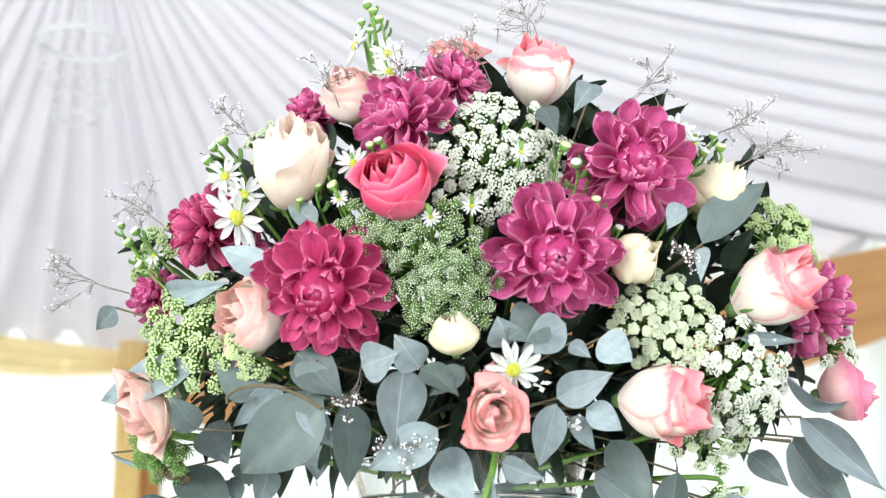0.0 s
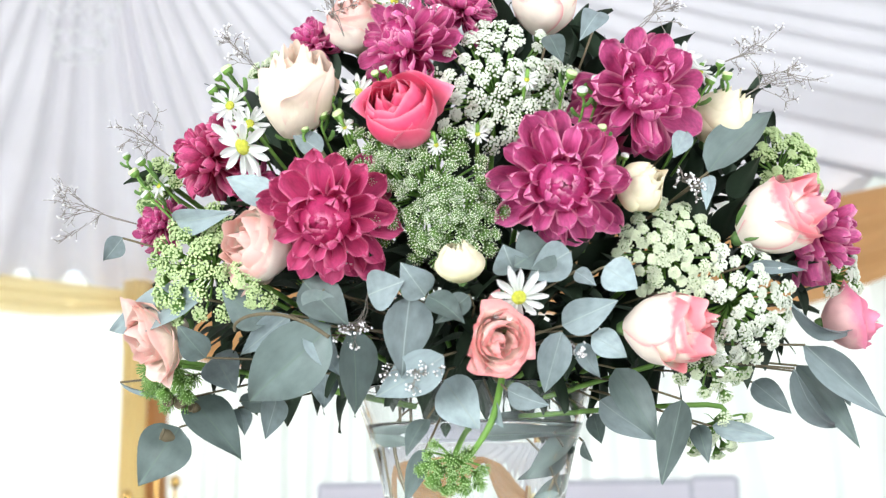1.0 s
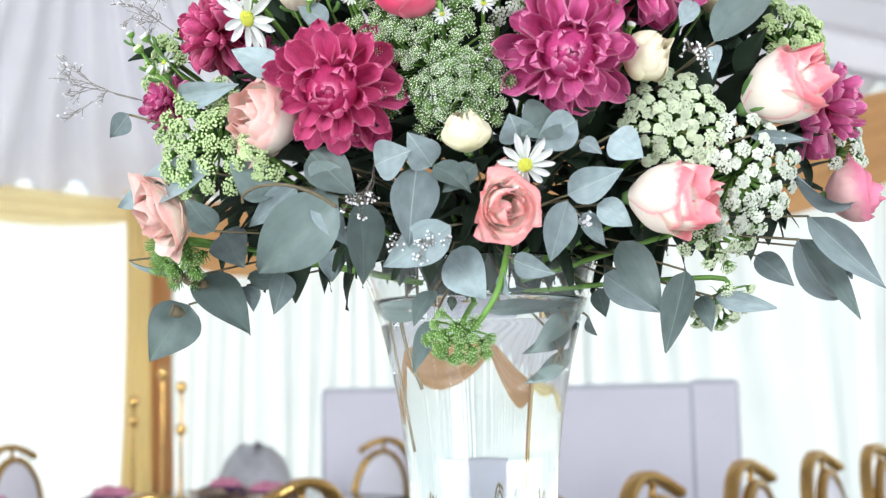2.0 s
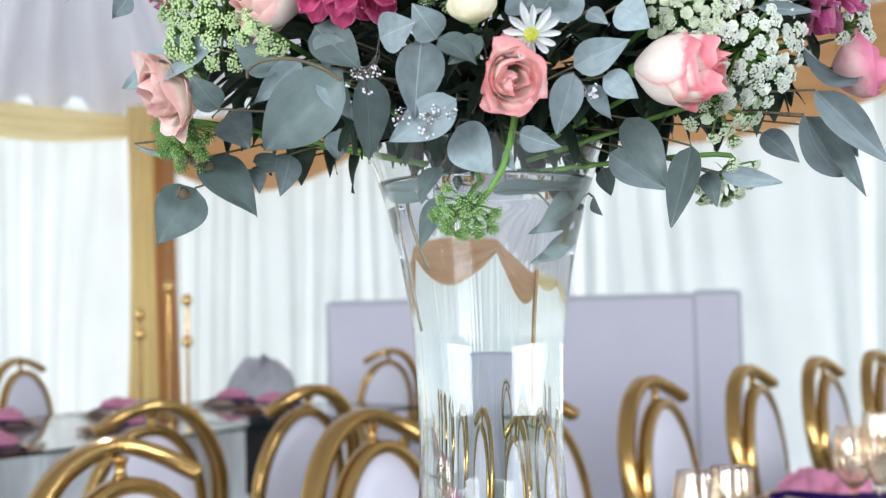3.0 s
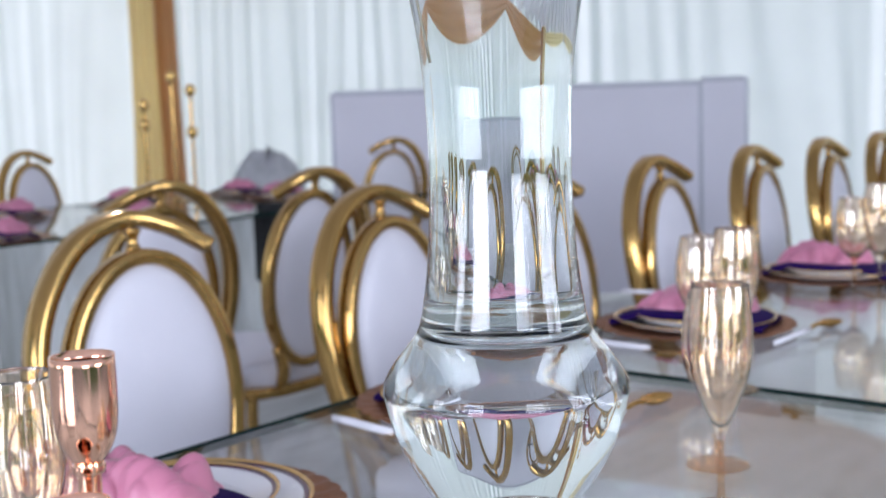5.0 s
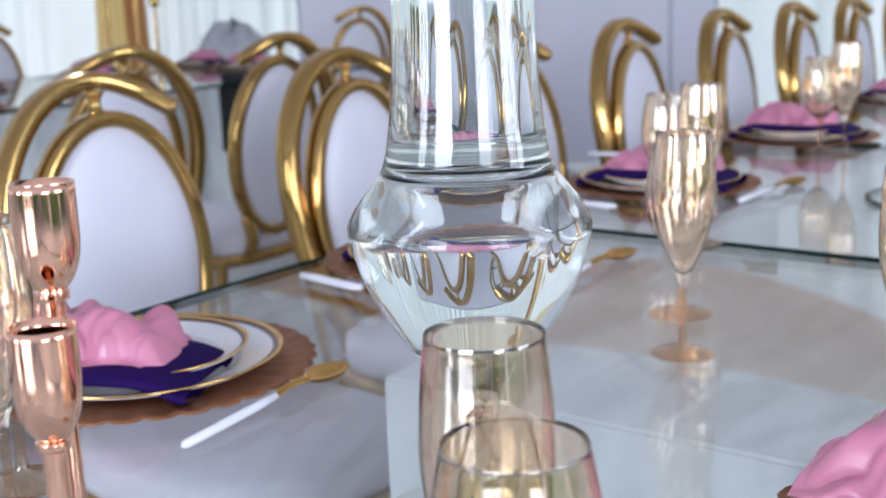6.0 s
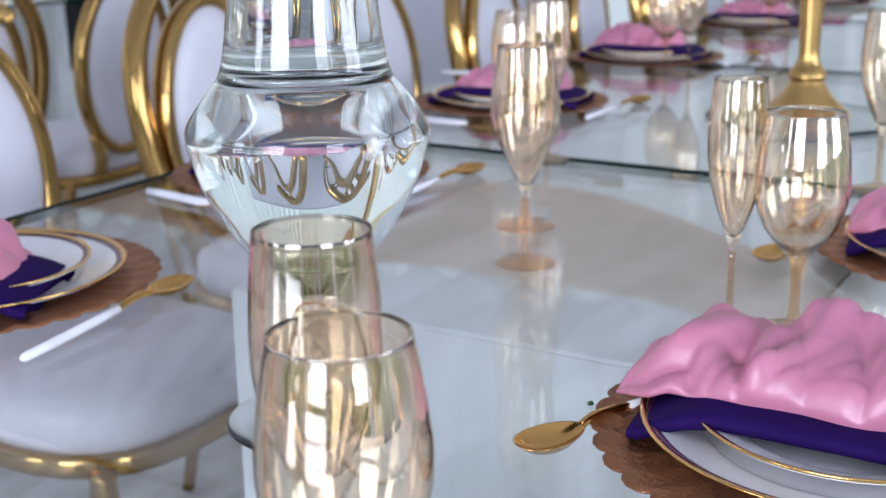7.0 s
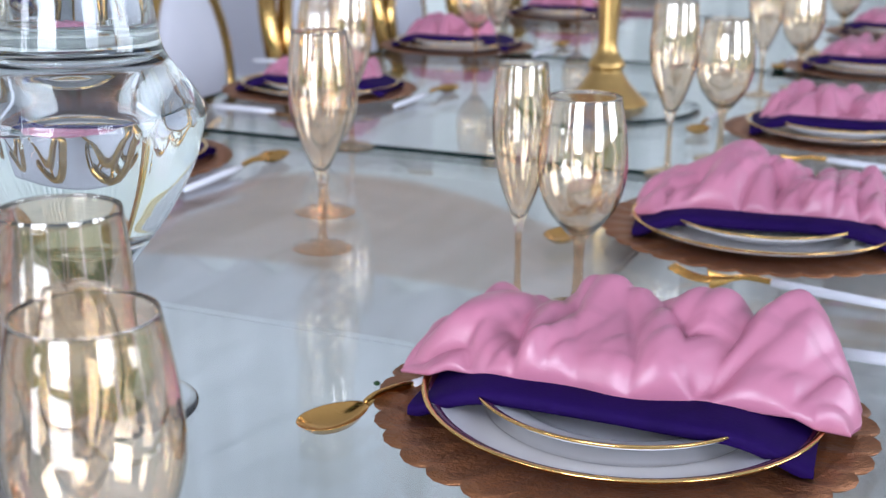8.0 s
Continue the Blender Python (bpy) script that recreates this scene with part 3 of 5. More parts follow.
def pink_napkin(rolls, length, front, back, seed):
    """A heap of rolled satin: each roll (x, y, x, y, radius, radius, height, height) is a rounded fold, and they overlap in sharp creases."""
    t = empty("pink_napkin", "rumpled pink satin napkin heaped on the purple one", "napkin", "place settings")
    nu, nv = 84, 150

    def fold_height(x, y):
        y = (y - 0.036) * 1.25 + 0.036
        acc = 0.0
        for x0, y0, x1, y1, r0, r1, h0, h1 in rolls:
            dx, dy = x1 - x0, y1 - y0
            k = min(1.0, max(0.0, ((x - x0) * dx + (y - y0) * dy) / (dx * dx + dy * dy)))
            d = math.hypot(x - x0 - k * dx, y - y0 - k * dy)
            r, h = r0 + (r1 - r0) * k, h0 + (h1 - h0) * k
            top = h - 1.5 * r + 1.5 * math.sqrt(r * r - d * d) if d < 0.97 * r else h - 1.135 * r - 2.6 * (d - 0.97 * r)
            acc += math.exp(900 * min(0.12, max(-0.01, top)))
        return math.log(acc) / 900

    def fn(u, v):
        x = (v - 0.5) * length
        end = min(1.0, 0.50 + 6.0 * min(v, 1 - v))
        mid = 0.5 * (front + back)
        w = 4 * u - 1 if u < 0.5 else 3 - 4 * u                      # -1 front hem, 1 back hem, over and then under
        y = mid + w * 0.5 * (back - front) * end + 0.010 * noise.noise((x * 16, seed, 2.0))
        x += 0.008 * noise.noise((y * 40, seed, 5.0)) * abs(2 * v - 1)
        sag = -0.016 * max(0.0, abs(2 * v - 1) - 0.75) / 0.25
        if u >= 0.5:
            return (x, y, 0.033 + sag)
        edge = max(0.0, 1 - abs(w) ** 6) ** 0.5 * max(0.0, 1 - abs(2 * v - 1) ** 16) ** 0.5
        wx, wy = x + 0.006 * noise.noise((x * 22, y * 22, seed)), y + 0.006 * noise.noise((x * 22, y * 22, seed + 3))
        q = x * 0.8 - y * 0.45
        crumple = 0.028 * abs(noise.noise((q * 21 + seed, (y + 0.4 * x) * 10, seed))) + 0.010 * abs(noise.noise((q * 52, (y - 0.5 * x) * 22 + seed, seed + 6)))
        z = max(0.004, 0.72 * fold_height(wx, wy) + crumple - 0.006)
        return (x, y - 0.10 * z * (w < 0) * edge, 0.035 + sag + z * edge)
    v, f = grid(nu, nv, fn, True)
    link("cloth", v, f, M_PINK, t)
    return t


def loose_rolls(seed, length, n, high):
    """Folds for a napkin seen from further off: a peak with gathers on both sides."""
    rnd = random.Random(seed)
    out = [(-0.45 * length, -0.03, 0.42 * length, -0.02, 0.034, 0.034, 0.5 * high, 0.55 * high)]
    for i in range(n):
        x = (i + 0.5) / n * length - 0.5 * length + rnd.uniform(-0.006, 0.006)
        h = high * (0.62 + 0.38 * math.exp(-(x / (0.22 * length)) ** 2)) * rnd.uniform(0.85, 1.1)
        r = rnd.uniform(0.010, 0.021)
        out.append((x, 0.030, x + rnd.uniform(-0.035, 0.035), -0.078, r, r * rnd.uniform(0.7, 1.3), h, 0.42 * h))
    return out


PEAK_ROLLS = [(-0.140, -0.030, -0.070, -0.010, 0.040, 0.046, 0.036, 0.050), (-0.100, 0.020, -0.082, -0.075, 0.026, 0.020, 0.048, 0.022),
              (-0.066, 0.025, -0.050, -0.078, 0.017, 0.014, 0.054, 0.026), (-0.040, 0.030, -0.034, -0.076, 0.019, 0.017, 0.058, 0.024),
              (-0.020, 0.015, -0.008, -0.072, 0.024, 0.024, 0.084, 0.030), (0.000, 0.005, 0.030, -0.075, 0.018, 0.022, 0.074, 0.030),
              (0.030, 0.010, 0.085, -0.005, 0.044, 0.046, 0.060, 0.058), (0.112, 0.012, 0.022, -0.078, 0.020, 0.018, 0.064, 0.024),
              (0.120, -0.005, 0.085, -0.080, 0.034, 0.030, 0.056, 0.026), (0.142, -0.035, 0.128, -0.085, 0.018, 0.018, 0.034, 0.020)]
GATHER_ROLLS = [(-0.130, -0.020, -0.040, 0.000, 0.044, 0.056, 0.030, 0.066), (-0.100, 0.010, -0.125, -0.080, 0.030, 0.028, 0.040, 0.016),
                (-0.030, 0.020, -0.065, -0.082, 0.034, 0.040, 0.074, 0.026), (-0.012, 0.020, -0.006, -0.082, 0.016, 0.018, 0.070, 0.026),
                (0.014, 0.000, 0.040, -0.060, 0.022, 0.014, 0.064, 0.034), (0.030, 0.020, 0.018, -0.085, 0.016, 0.012, 0.062, 0.020),
                (0.060, 0.020, 0.052, -0.082, 0.013, 0.012, 0.060, 0.026), (0.080, 0.020, 0.076, -0.084, 0.012, 0.012, 0.058, 0.026),
                (0.102, 0.020, 0.100, -0.084, 0.014, 0.013, 0.056, 0.026), (0.126, 0.010, 0.128, -0.080, 0.016, 0.014, 0.046, 0.020)]
WEDGE_ROLLS = [(-0.080, 0.010, 0.060, -0.055, 0.034, 0.030, 0.062, 0.044), (-0.085, -0.035, -0.030, -0.080, 0.022, 0.018, 0.046, 0.024),
               (-0.050, 0.030, 0.000, -0.070, 0.018, 0.020, 0.072, 0.034), (-0.015, 0.030, 0.045, -0.070, 0.016, 0.018, 0.060, 0.036), (0.070, 0.010, 0.085, -0.070, 0.020, 0.018, 0.036, 0.024)]


def spoon():
    """Bowl at the origin, handle along -y."""
    t = empty("dessert_spoon", "gold dessert spoon with white handle lying on the glass", "spoon", "cutlery")

    def bowl(u, v):
        a = 2 * math.pi * u
        r = (0.0, 0.4, 0.75, 0.95, 1.0, 0.97, 0.75, 0.4, 0.0)[round(v * 8)]
        d = (0.0022, 0.003, 0.0062, 0.0098, 0.0110, 0.0104, 0.0050, 0.0016, 0.0008)[round(v * 8)]
        yy = math.sin(a)
        return (0.0175 * r * math.cos(a) * (1 + 0.16 * yy), 0.029 * r * yy, d)
    v, f = join(grid(32, 8, bowl, True), sweep(arc_path([(0, -0.029, 0.0095), (0, -0.040, 0.0125), (0, -0.060, 0.012), (0, -0.078, 0.009)], 5), flat_section(0.0032, 0.0016), up=(1, 0, 0)))
    link("bowl_and_neck", v, f, M_SPOON, t)
    v, f = sweep([(0, -0.075, 0.0092), (0, -0.10, 0.0080), (0, -0.15, 0.0062), (0, -0.192, 0.0050), (0, -0.196, 0.0050)], round_section(0.0046, 10), up=(1, 0, 0), taper=lambda s: 1.0 - 0.35 * abs(s - 0.45) - (0.45 if s > 0.99 else 0))
    link("handle", v, f, M_HANDLE, t, label="white handle")
    return t


def fork():
    t = empty("dinner_fork", "gold dinner fork with white handle lying on the glass", "fork", "cutlery")
    pieces = [sweep(arc_path([(k * 0.0052, 0.032, 0.011), (k * 0.0052, 0.012, 0.004), (k * 0.0050, -0.008, 0.003)], 4), flat_section(0.0012, 0.0011), up=(1, 0, 0)) for k in (-1.5, -0.5, 0.5, 1.5)]
    pieces.append(sweep(arc_path([(0, -0.005, 0.003), (0, -0.020, 0.006), (0, -0.040, 0.011), (0, -0.065, 0.010)], 5), flat_section(0.0100, 0.0011), up=(1, 0, 0), taper=lambda s: max(0.28, 1 - 1.5 * s)))
    v, f = join(*pieces)
    link("tines_and_neck", v, f, M_SPOON, t)
    v, f = sweep([(0, -0.063, 0.0100), (0, -0.09, 0.0085), (0, -0.15, 0.0062), (0, -0.186, 0.0050)], round_section(0.0047, 10), up=(1, 0, 0), taper=lambda s: 1.0 - 0.3 * abs(s - 0.4))
    link("handle", v, f, M_HANDLE, t, label="white handle")
    return t


def knife():
    t = empty("dinner_knife", "gold dinner knife with white handle lying on the glass", "knife", "cutlery")
    v, f = sweep([(0, -0.005, 0.003), (0.001, 0.05, 0.003), (0.001, 0.09, 0.003), (-0.003, 0.115, 0.003)], flat_section(0.0085, 0.0009), up=(0, 0, 1), taper=lambda s: 1 - 0.7 * max(0, s - 0.7) / 0.3)
    link("blade", v, f, M_SPOON, t)
    v, f = sweep([(0, 0.0, 0.0052), (0, -0.04, 0.0054), (0, -0.085, 0.0056), (0, -0.112, 0.005)], round_section(0.0056, 10), up=(1, 0, 0), taper=lambda s: 1.0 - 0.25 * abs(s - 0.5))
    link("handle", v, f, M_HANDLE, t, label="white handle")
    return t


base_charger, base_dinner, base_side = charger_plate(), china_plate("dinner_plate", "white dinner plate with aubergine and gilt rim", 0.137), china_plate("side_plate", "white side plate with aubergine and gilt rim", 0.104)
purples = [purple_napkin(1.0), purple_napkin(5.0)]
pinks = [pink_napkin(PEAK_ROLLS, 0.308, -0.064, 0.036, 0.4), pink_napkin(loose_rolls(4, 0.21, 6, 0.070), 0.21, -0.066, 0.036, 2.9),
         pink_napkin(loose_rolls(9, 0.20, 7, 0.064), 0.20, -0.066, 0.036, 5.2), pink_napkin(GATHER_ROLLS, 0.275, -0.066, 0.036, 3.3),
         pink_napkin(WEDGE_ROLLS, 0.215, -0.076, 0.040, 7.7)]
base_spoon, base_fork, base_knife = spoon(), fork(), knife()
used = set()


def place(ob, m):
    """Puts the first one itself and copies of it after that."""
    if ob.name in used:
        return copy_thing(ob, m)
    used.add(ob.name)
    ob.matrix_basis = m
    return ob


# x, y, turn, purple cloth, pink cloth, how far the cloths lie along and across the plates
SETTINGS = [(0.336, 0.128, 3, 0, 0, 0.0, 0.0), (0.352, 0.635, 8, 1, 3, 0.0, 0.0), (0.37, 1.225, 8, 0, 2, 0.0, 0.0), (0.36, 1.93, 2, 1, 1, 0.0, 0.0), (0.36, 2.6, 5, 0, 1, 0.0, 0.0),
            (-0.465, 0.088, 28, 1, 4, -0.050, -0.046), (-0.485, 0.62, 12, 0, 1, 0.0, 0.0), (-0.500, 1.24, 10, 1, 1, 0.0, 0.0), (-0.512, 1.89, 6, 0, 2, 0.0, 0.0), (-0.512, 2.66, 2, 1, 1, 0.0, 0.0), (-0.512, 3.4, 4, 0, 2, 0.0, 0.0),
            (-3.15, 1.55, 10, 0, 1, 0.0, 0.0), (-3.40, 2.27, -12, 1, 1, 0.0, 0.0), (-3.55, 3.22, 8, 0, 2, 0.0, 0.0), (-3.98, 2.12, 0, 1, 1, 0.0, 0.0), (-4.0, 2.72, 14, 0, 2, 0.0, 0.0), (-3.95, 3.32, -6, 1, 2, 0.0, 0.0)]
for x, y, r, kp, kk, along, across in SETTINGS:
    place(base_charger, pose(x, y, TZ, 0, 0, r * 2))
    place(base_dinner, pose(x, y, TZ + 0.0055, 0, 0, r * 3))
    place(base_side, pose(x, y, TZ + 0.0115, 0, 0, r * 5))
    place(purples[kp], pose(x, y + 0.012, TZ - 0.001, 0, 0, r) @ pose(along, across, 0))
    place(pinks[kk], pose(x, y + 0.012, TZ + 0.0005, 0, 0, r) @ pose(along - (0.02 if kk == 2 else 0.0), across + 0.014, 0))
for x, y, r in ((-0.296, 0.166, 6), (-0.297, 0.735, -2), (-0.308, 1.355, -4), (-0.32, 2.05, 0), (0.163, 0.036, 160), (0.166, 0.532, 178), (0.173, 1.165, 180), (0.185, 1.89, 180)):
    place(base_spoon, pose(x, y, TZ, 0, 0, r))
for x, y, r in ((0.325, 0.462, 84), (0.31, 1.02, 88), (-0.62, 1.52, -90)):
    place(base_fork, pose(x, y, TZ, 0, 0, r))
for x, y, r in ((0.452, 0.312, 88), (-0.487, 0.437, -98), (-0.47, 1.03, -92), (0.46, 0.92, 90)):
    place(base_knife, pose(x, y, TZ, 0, 0, r))
v, f = revolve([(0.0003, 0.0), (0.0022, 0.0006), (0.0026, 0.0018), (0.0014, 0.003), (0.0003, 0.0032)], 9, (0, 0, 0))
crumb = link("leaf_crumb", v, f, material("dried_leaf", (0.03, 0.08, 0.02), 0.8), smooth=True)
crumb.matrix_basis = pose(0.156, 0.116, TZ + 0.0002, 0, 0, 20)
tagged(crumb, "tiny dark green leaf crumb fallen on the glass", "crumb")


# ---- candle holders ----
def candle_holder(name, label, mat, height, r, cup):
    t = empty(name, label, "candle holder", "candle holders")
    v, f = revolve(smooth_profile([(0.0005, 0.0), (r * 2.4, 0.0), (r * 2.5, 0.004), (r * 1.7, 0.010), (r * 0.55, 0.022), (r * 0.38, 0.05), (r * 0.36, height - cup - 0.012), (r * 0.5, height - cup - 0.004),
                                   (r * 0.52, height - cup)], 5) + [(0.0005, height - cup)], 28)
    link("stem", v, f, mat, t)
    z = height - cup
    v, f = revolve(smooth_profile([(0.0005, z), (r * 0.45, z + 0.001), (r * 0.86, z + cup * 0.22), (r * 1.0, z + cup * 0.5), (r, z + cup)], 5)
                   + smooth_profile([(r * 0.93, z + cup), (r * 0.92, z + cup * 0.5), (r * 0.75, z + cup * 0.26), (0.0005, z + cup * 0.12)], 4), 32)
    link("cup", v, f, mat, t)
    return t


tall = candle_holder("candle_holder", "tall polished rose-copper candle holder on the table", M_COPPER, 0.286, 0.0145, 0.050)
tall.matrix_basis = pose(-0.002, -0.320, TZ)
low = candle_holder("candle_holder", "shorter polished rose-copper candle holder on the table", M_COPPER, 0.228, 0.0150, 0.052)
low.matrix_basis = pose(0.020, -0.343, TZ)


def gold_stand():
    t = empty("candelabra_stand", "gold candelabra stand on a round glass base", "candelabra", at=pose(-0.016, 1.331, TZ))
    v, f = revolve(smooth_profile([(0.0005, 0.0), (0.145, 0.0), (0.147, 0.003), (0.145, 0.006), (0.0005, 0.006)], 3), 48)
    link("glass_base", v, f, M_PANE, t, label="clear round glass base")
    v, f = revolve([(0.1472, 0.0005), (0.1485, 0.0005), (0.1485, 0.0055), (0.1472, 0.0055), (0.1472, 0.0005)], 48)
    link("glass_edge", v, f, M_EDGE, t)
    v, f = revolve(smooth_profile([(0.0005, 0.0062), (0.064, 0.0062), (0.068, 0.012), (0.058, 0.022), (0.040, 0.040), (0.030, 0.055), (0.026, 0.062), (0.030, 0.070), (0.026, 0.080), (0.018, 0.092), (0.0155, 0.115),
                                   (0.018, 0.17), (0.021, 0.24), (0.016, 0.30), (0.012, 0.42), (0.010, 0.55), (0.014, 0.56), (0.0005, 0.565)], 5), 32)
    link("stand", v, f, M_ANTIQUE, t)


gold_stand()


def ball_stick(x, y, h, knobs):
    t = empty("tall_candlestick", "slim gold candlestick with ball tops on the far table", "candlestick", "candlesticks on the far table", pose(x, y, TZ))
    v, f = revolve(smooth_profile([(0.0005, 0), (0.05, 0), (0.052, 0.006), (0.02, 0.014), (0.009, 0.03), (0.008, h - 0.06), (0.012, h - 0.045)], 4) + [(0.0005, h - 0.045)], 16)
    link("stem", v, f, M_GOLD, t)
    for z in (h - 0.022,) + knobs:
        v, f = revolve([(0.0005 + 0.024 * math.sin(math.pi * i / 10), z - 0.03 * math.cos(math.pi * i / 10)) for i in range(11)], 16)
        link("ball", v, f, M_GILT, t)


ball_stick(-4.00, 2.99, 0.585, ())
ball_stick(-3.92, 3.03, 0.52, (0.31,))
ball_stick(-4.04, 2.86, 0.46, (0.35,))

# ---- odds at the far table ----
def heap(name, label, c, size, mat):
    def fn(u, v):
        a = 2 * math.pi * u
        b = math.pi / 2 * v ** 1.8
        k = 1 + 0.16 * noise.noise((3 * math.cos(a), 3 * math.sin(a), 3 * v))
        return (c[0] + size[0] * math.cos(a) * math.cos(b) * k, c[1] + size[1] * math.sin(a) * math.cos(b) * k, c[2] + size[2] * math.sin(b) * k)
    v, f = grid(28, 10, fn, True)
    return tagged(link(name, v, f, mat), label, "sofa")


bag = part("black_cloth", box(-3.27, -3.11, 2.76, 2.88, 0.44, 0.772, 0.02), M_BLACK)
tagged(bag, "black cloth hanging over the end of the far table", "cloth")
bag["category"] = "cloth"
heap("grey_sofa_back", "grey upholstered sofa back near the curtain", (-5.75, 5.2, 0.0), (0.42, 0.32, 0.83), M_GREY)


# ---- flowers ----
def petal_material(name, base, tip, edge_pos=0.75, axis=0, rough=0.5, through_weight=0.25, vein=0.10, soft=0.25, rim=None):
    """Thin petal: colour runs from its foot to its tip; some light passes through."""
    m = bpy.data.materials.new(name)
    m.use_nodes = True
    n, l = m.node_tree.nodes, m.node_tree.links
    b, out = n["Principled BSDF"], n["Material Output"]
    tc, sp, ra = n.new("ShaderNodeTexCoord"), n.new("ShaderNodeSeparateXYZ"), n.new("ShaderNodeValToRGB")
    no, ad = n.new("ShaderNodeTexNoise"), n.new("ShaderNodeMath")
    no.inputs["Scale"].default_value, no.inputs["Detail"].default_value = 3.5, 5
    l.new(tc.outputs["Object"], no.inputs["Vector"])
    l.new(tc.outputs["Object"], sp.inputs["Vector"])
    ad.operation = "MULTIPLY_ADD"
    ad.inputs[1].default_value = 0.35
    l.new(no.outputs["Fac"], ad.inputs[0])
    l.new(sp.outputs[axis], ad.inputs[2])
    ra.color_ramp.elements[0].position, ra.color_ramp.elements[0].color = max(0.0, edge_pos + 0.17 - soft), (*base, 1)
    ra.color_ramp.elements[1].position, ra.color_ramp.elements[1].color = min(1.0, edge_pos + 0.17 + soft), (*tip, 1)
    l.new(ad.outputs[0], ra.inputs["Fac"])
    mp, vn, hs, mr = n.new("ShaderNodeMapping"), n.new("ShaderNodeTexNoise"), n.new("ShaderNodeHueSaturation"), n.new("ShaderNodeMapRange")
    mp.inputs["Scale"].default_value = (2.0, 26.0, 26.0) if axis == 0 else (7.0, 7.0, 0.8)
    vn.inputs["Scale"].default_value, vn.inputs["Detail"].default_value = 1.0, 3
    l.new(tc.outputs["Object"], mp.inputs["Vector"])
    l.new(mp.outputs[0], vn.inputs["Vector"])
    mr.inputs["From Min"].default_value, mr.inputs["From Max"].default_value = 0.3, 0.7
    mr.inputs["To Min"].default_value, mr.inputs["To Max"].default_value = 1 - vein, 1 + vein
    l.new(vn.outputs["Fac"], mr.inputs["Value"])
    l.new(mr.outputs[0], hs.inputs["Value"])
    l.new(ra.outputs["Color"], hs.inputs["Color"])
    l.new(hs.outputs["Color"], b.inputs["Base Color"])
    if rim:
        at, rm = n.new("ShaderNodeAttribute"), n.new("ShaderNodeMix")
        at.attribute_name = "margin"
        rm.data_type = "RGBA"
        rm.inputs["B"].default_value = (*rim, 1)
        l.new(at.outputs["Fac"], rm.inputs["Factor"])
        l.new(ra.outputs["Color"], rm.inputs["A"])
        l.new(rm.outputs["Result"], hs.inputs["Color"])
    b.inputs["Roughness"].default_value = rough
    b.inputs["Specular IOR Level"].default_value = 0.3
    bp = n.new("ShaderNodeBump")
    bp.inputs["Strength"].default_value, bp.inputs["Distance"].default_value = (0.2 if axis == 0 else 0.06), 0.02
    l.new(vn.outputs["Fac"], bp.inputs["Height"])
    l.new(bp.outputs["Normal"], b.inputs["Normal"])
    tr, mx = n.new("ShaderNodeBsdfTranslucent"), n.new("ShaderNodeMixShader")
    l.new(hs.outputs["Color"], tr.inputs["Color"])
    mx.inputs["Fac"].default_value = through_weight
    l.new(b.outputs[0], mx.inputs[1])
    l.new(tr.outputs[0], mx.inputs[2])
    l.new(mx.outputs[0], out.inputs["Surface"])
    return m


def leaf_material(name, color, rib, rough=0.5, island=0.2):
    m = material(name, color, rough, vary=0.16, scale=5.0, island=island, spec=0.35)
    n, l = m.node_tree.nodes, m.node_tree.links
    b = n["Principled BSDF"]
    tc, sp, ab, ra, mx = n.new("ShaderNodeTexCoord"), n.new("ShaderNodeSeparateXYZ"), n.new("ShaderNodeMath"), n.new("ShaderNodeValToRGB"), n.new("ShaderNodeMix")
    l.new(tc.outputs["Object"], sp.inputs["Vector"])
    ab.operation = "ABSOLUTE"
    l.new(sp.outputs[1], ab.inputs[0])
    ra.color_ramp.elements[0].position, ra.color_ramp.elements[0].color = 0.008, (1, 1, 1, 1)
    ra.color_ramp.elements[1].position, ra.color_ramp.elements[1].color = 0.022, (0, 0, 0, 1)
    l.new(ab.outputs[0], ra.inputs["Fac"])
    mx.data_type = "RGBA"
    src = b.inputs["Base Color"].links[0].from_socket
    l.new(ra.outputs["Color"], mx.inputs["Factor"])
    l.new(src, mx.inputs["A"])
    mx.inputs["B"].default_value = (*rib, 1)
    l.new(mx.outputs["Result"], b.inputs["Base Color"])
    return m


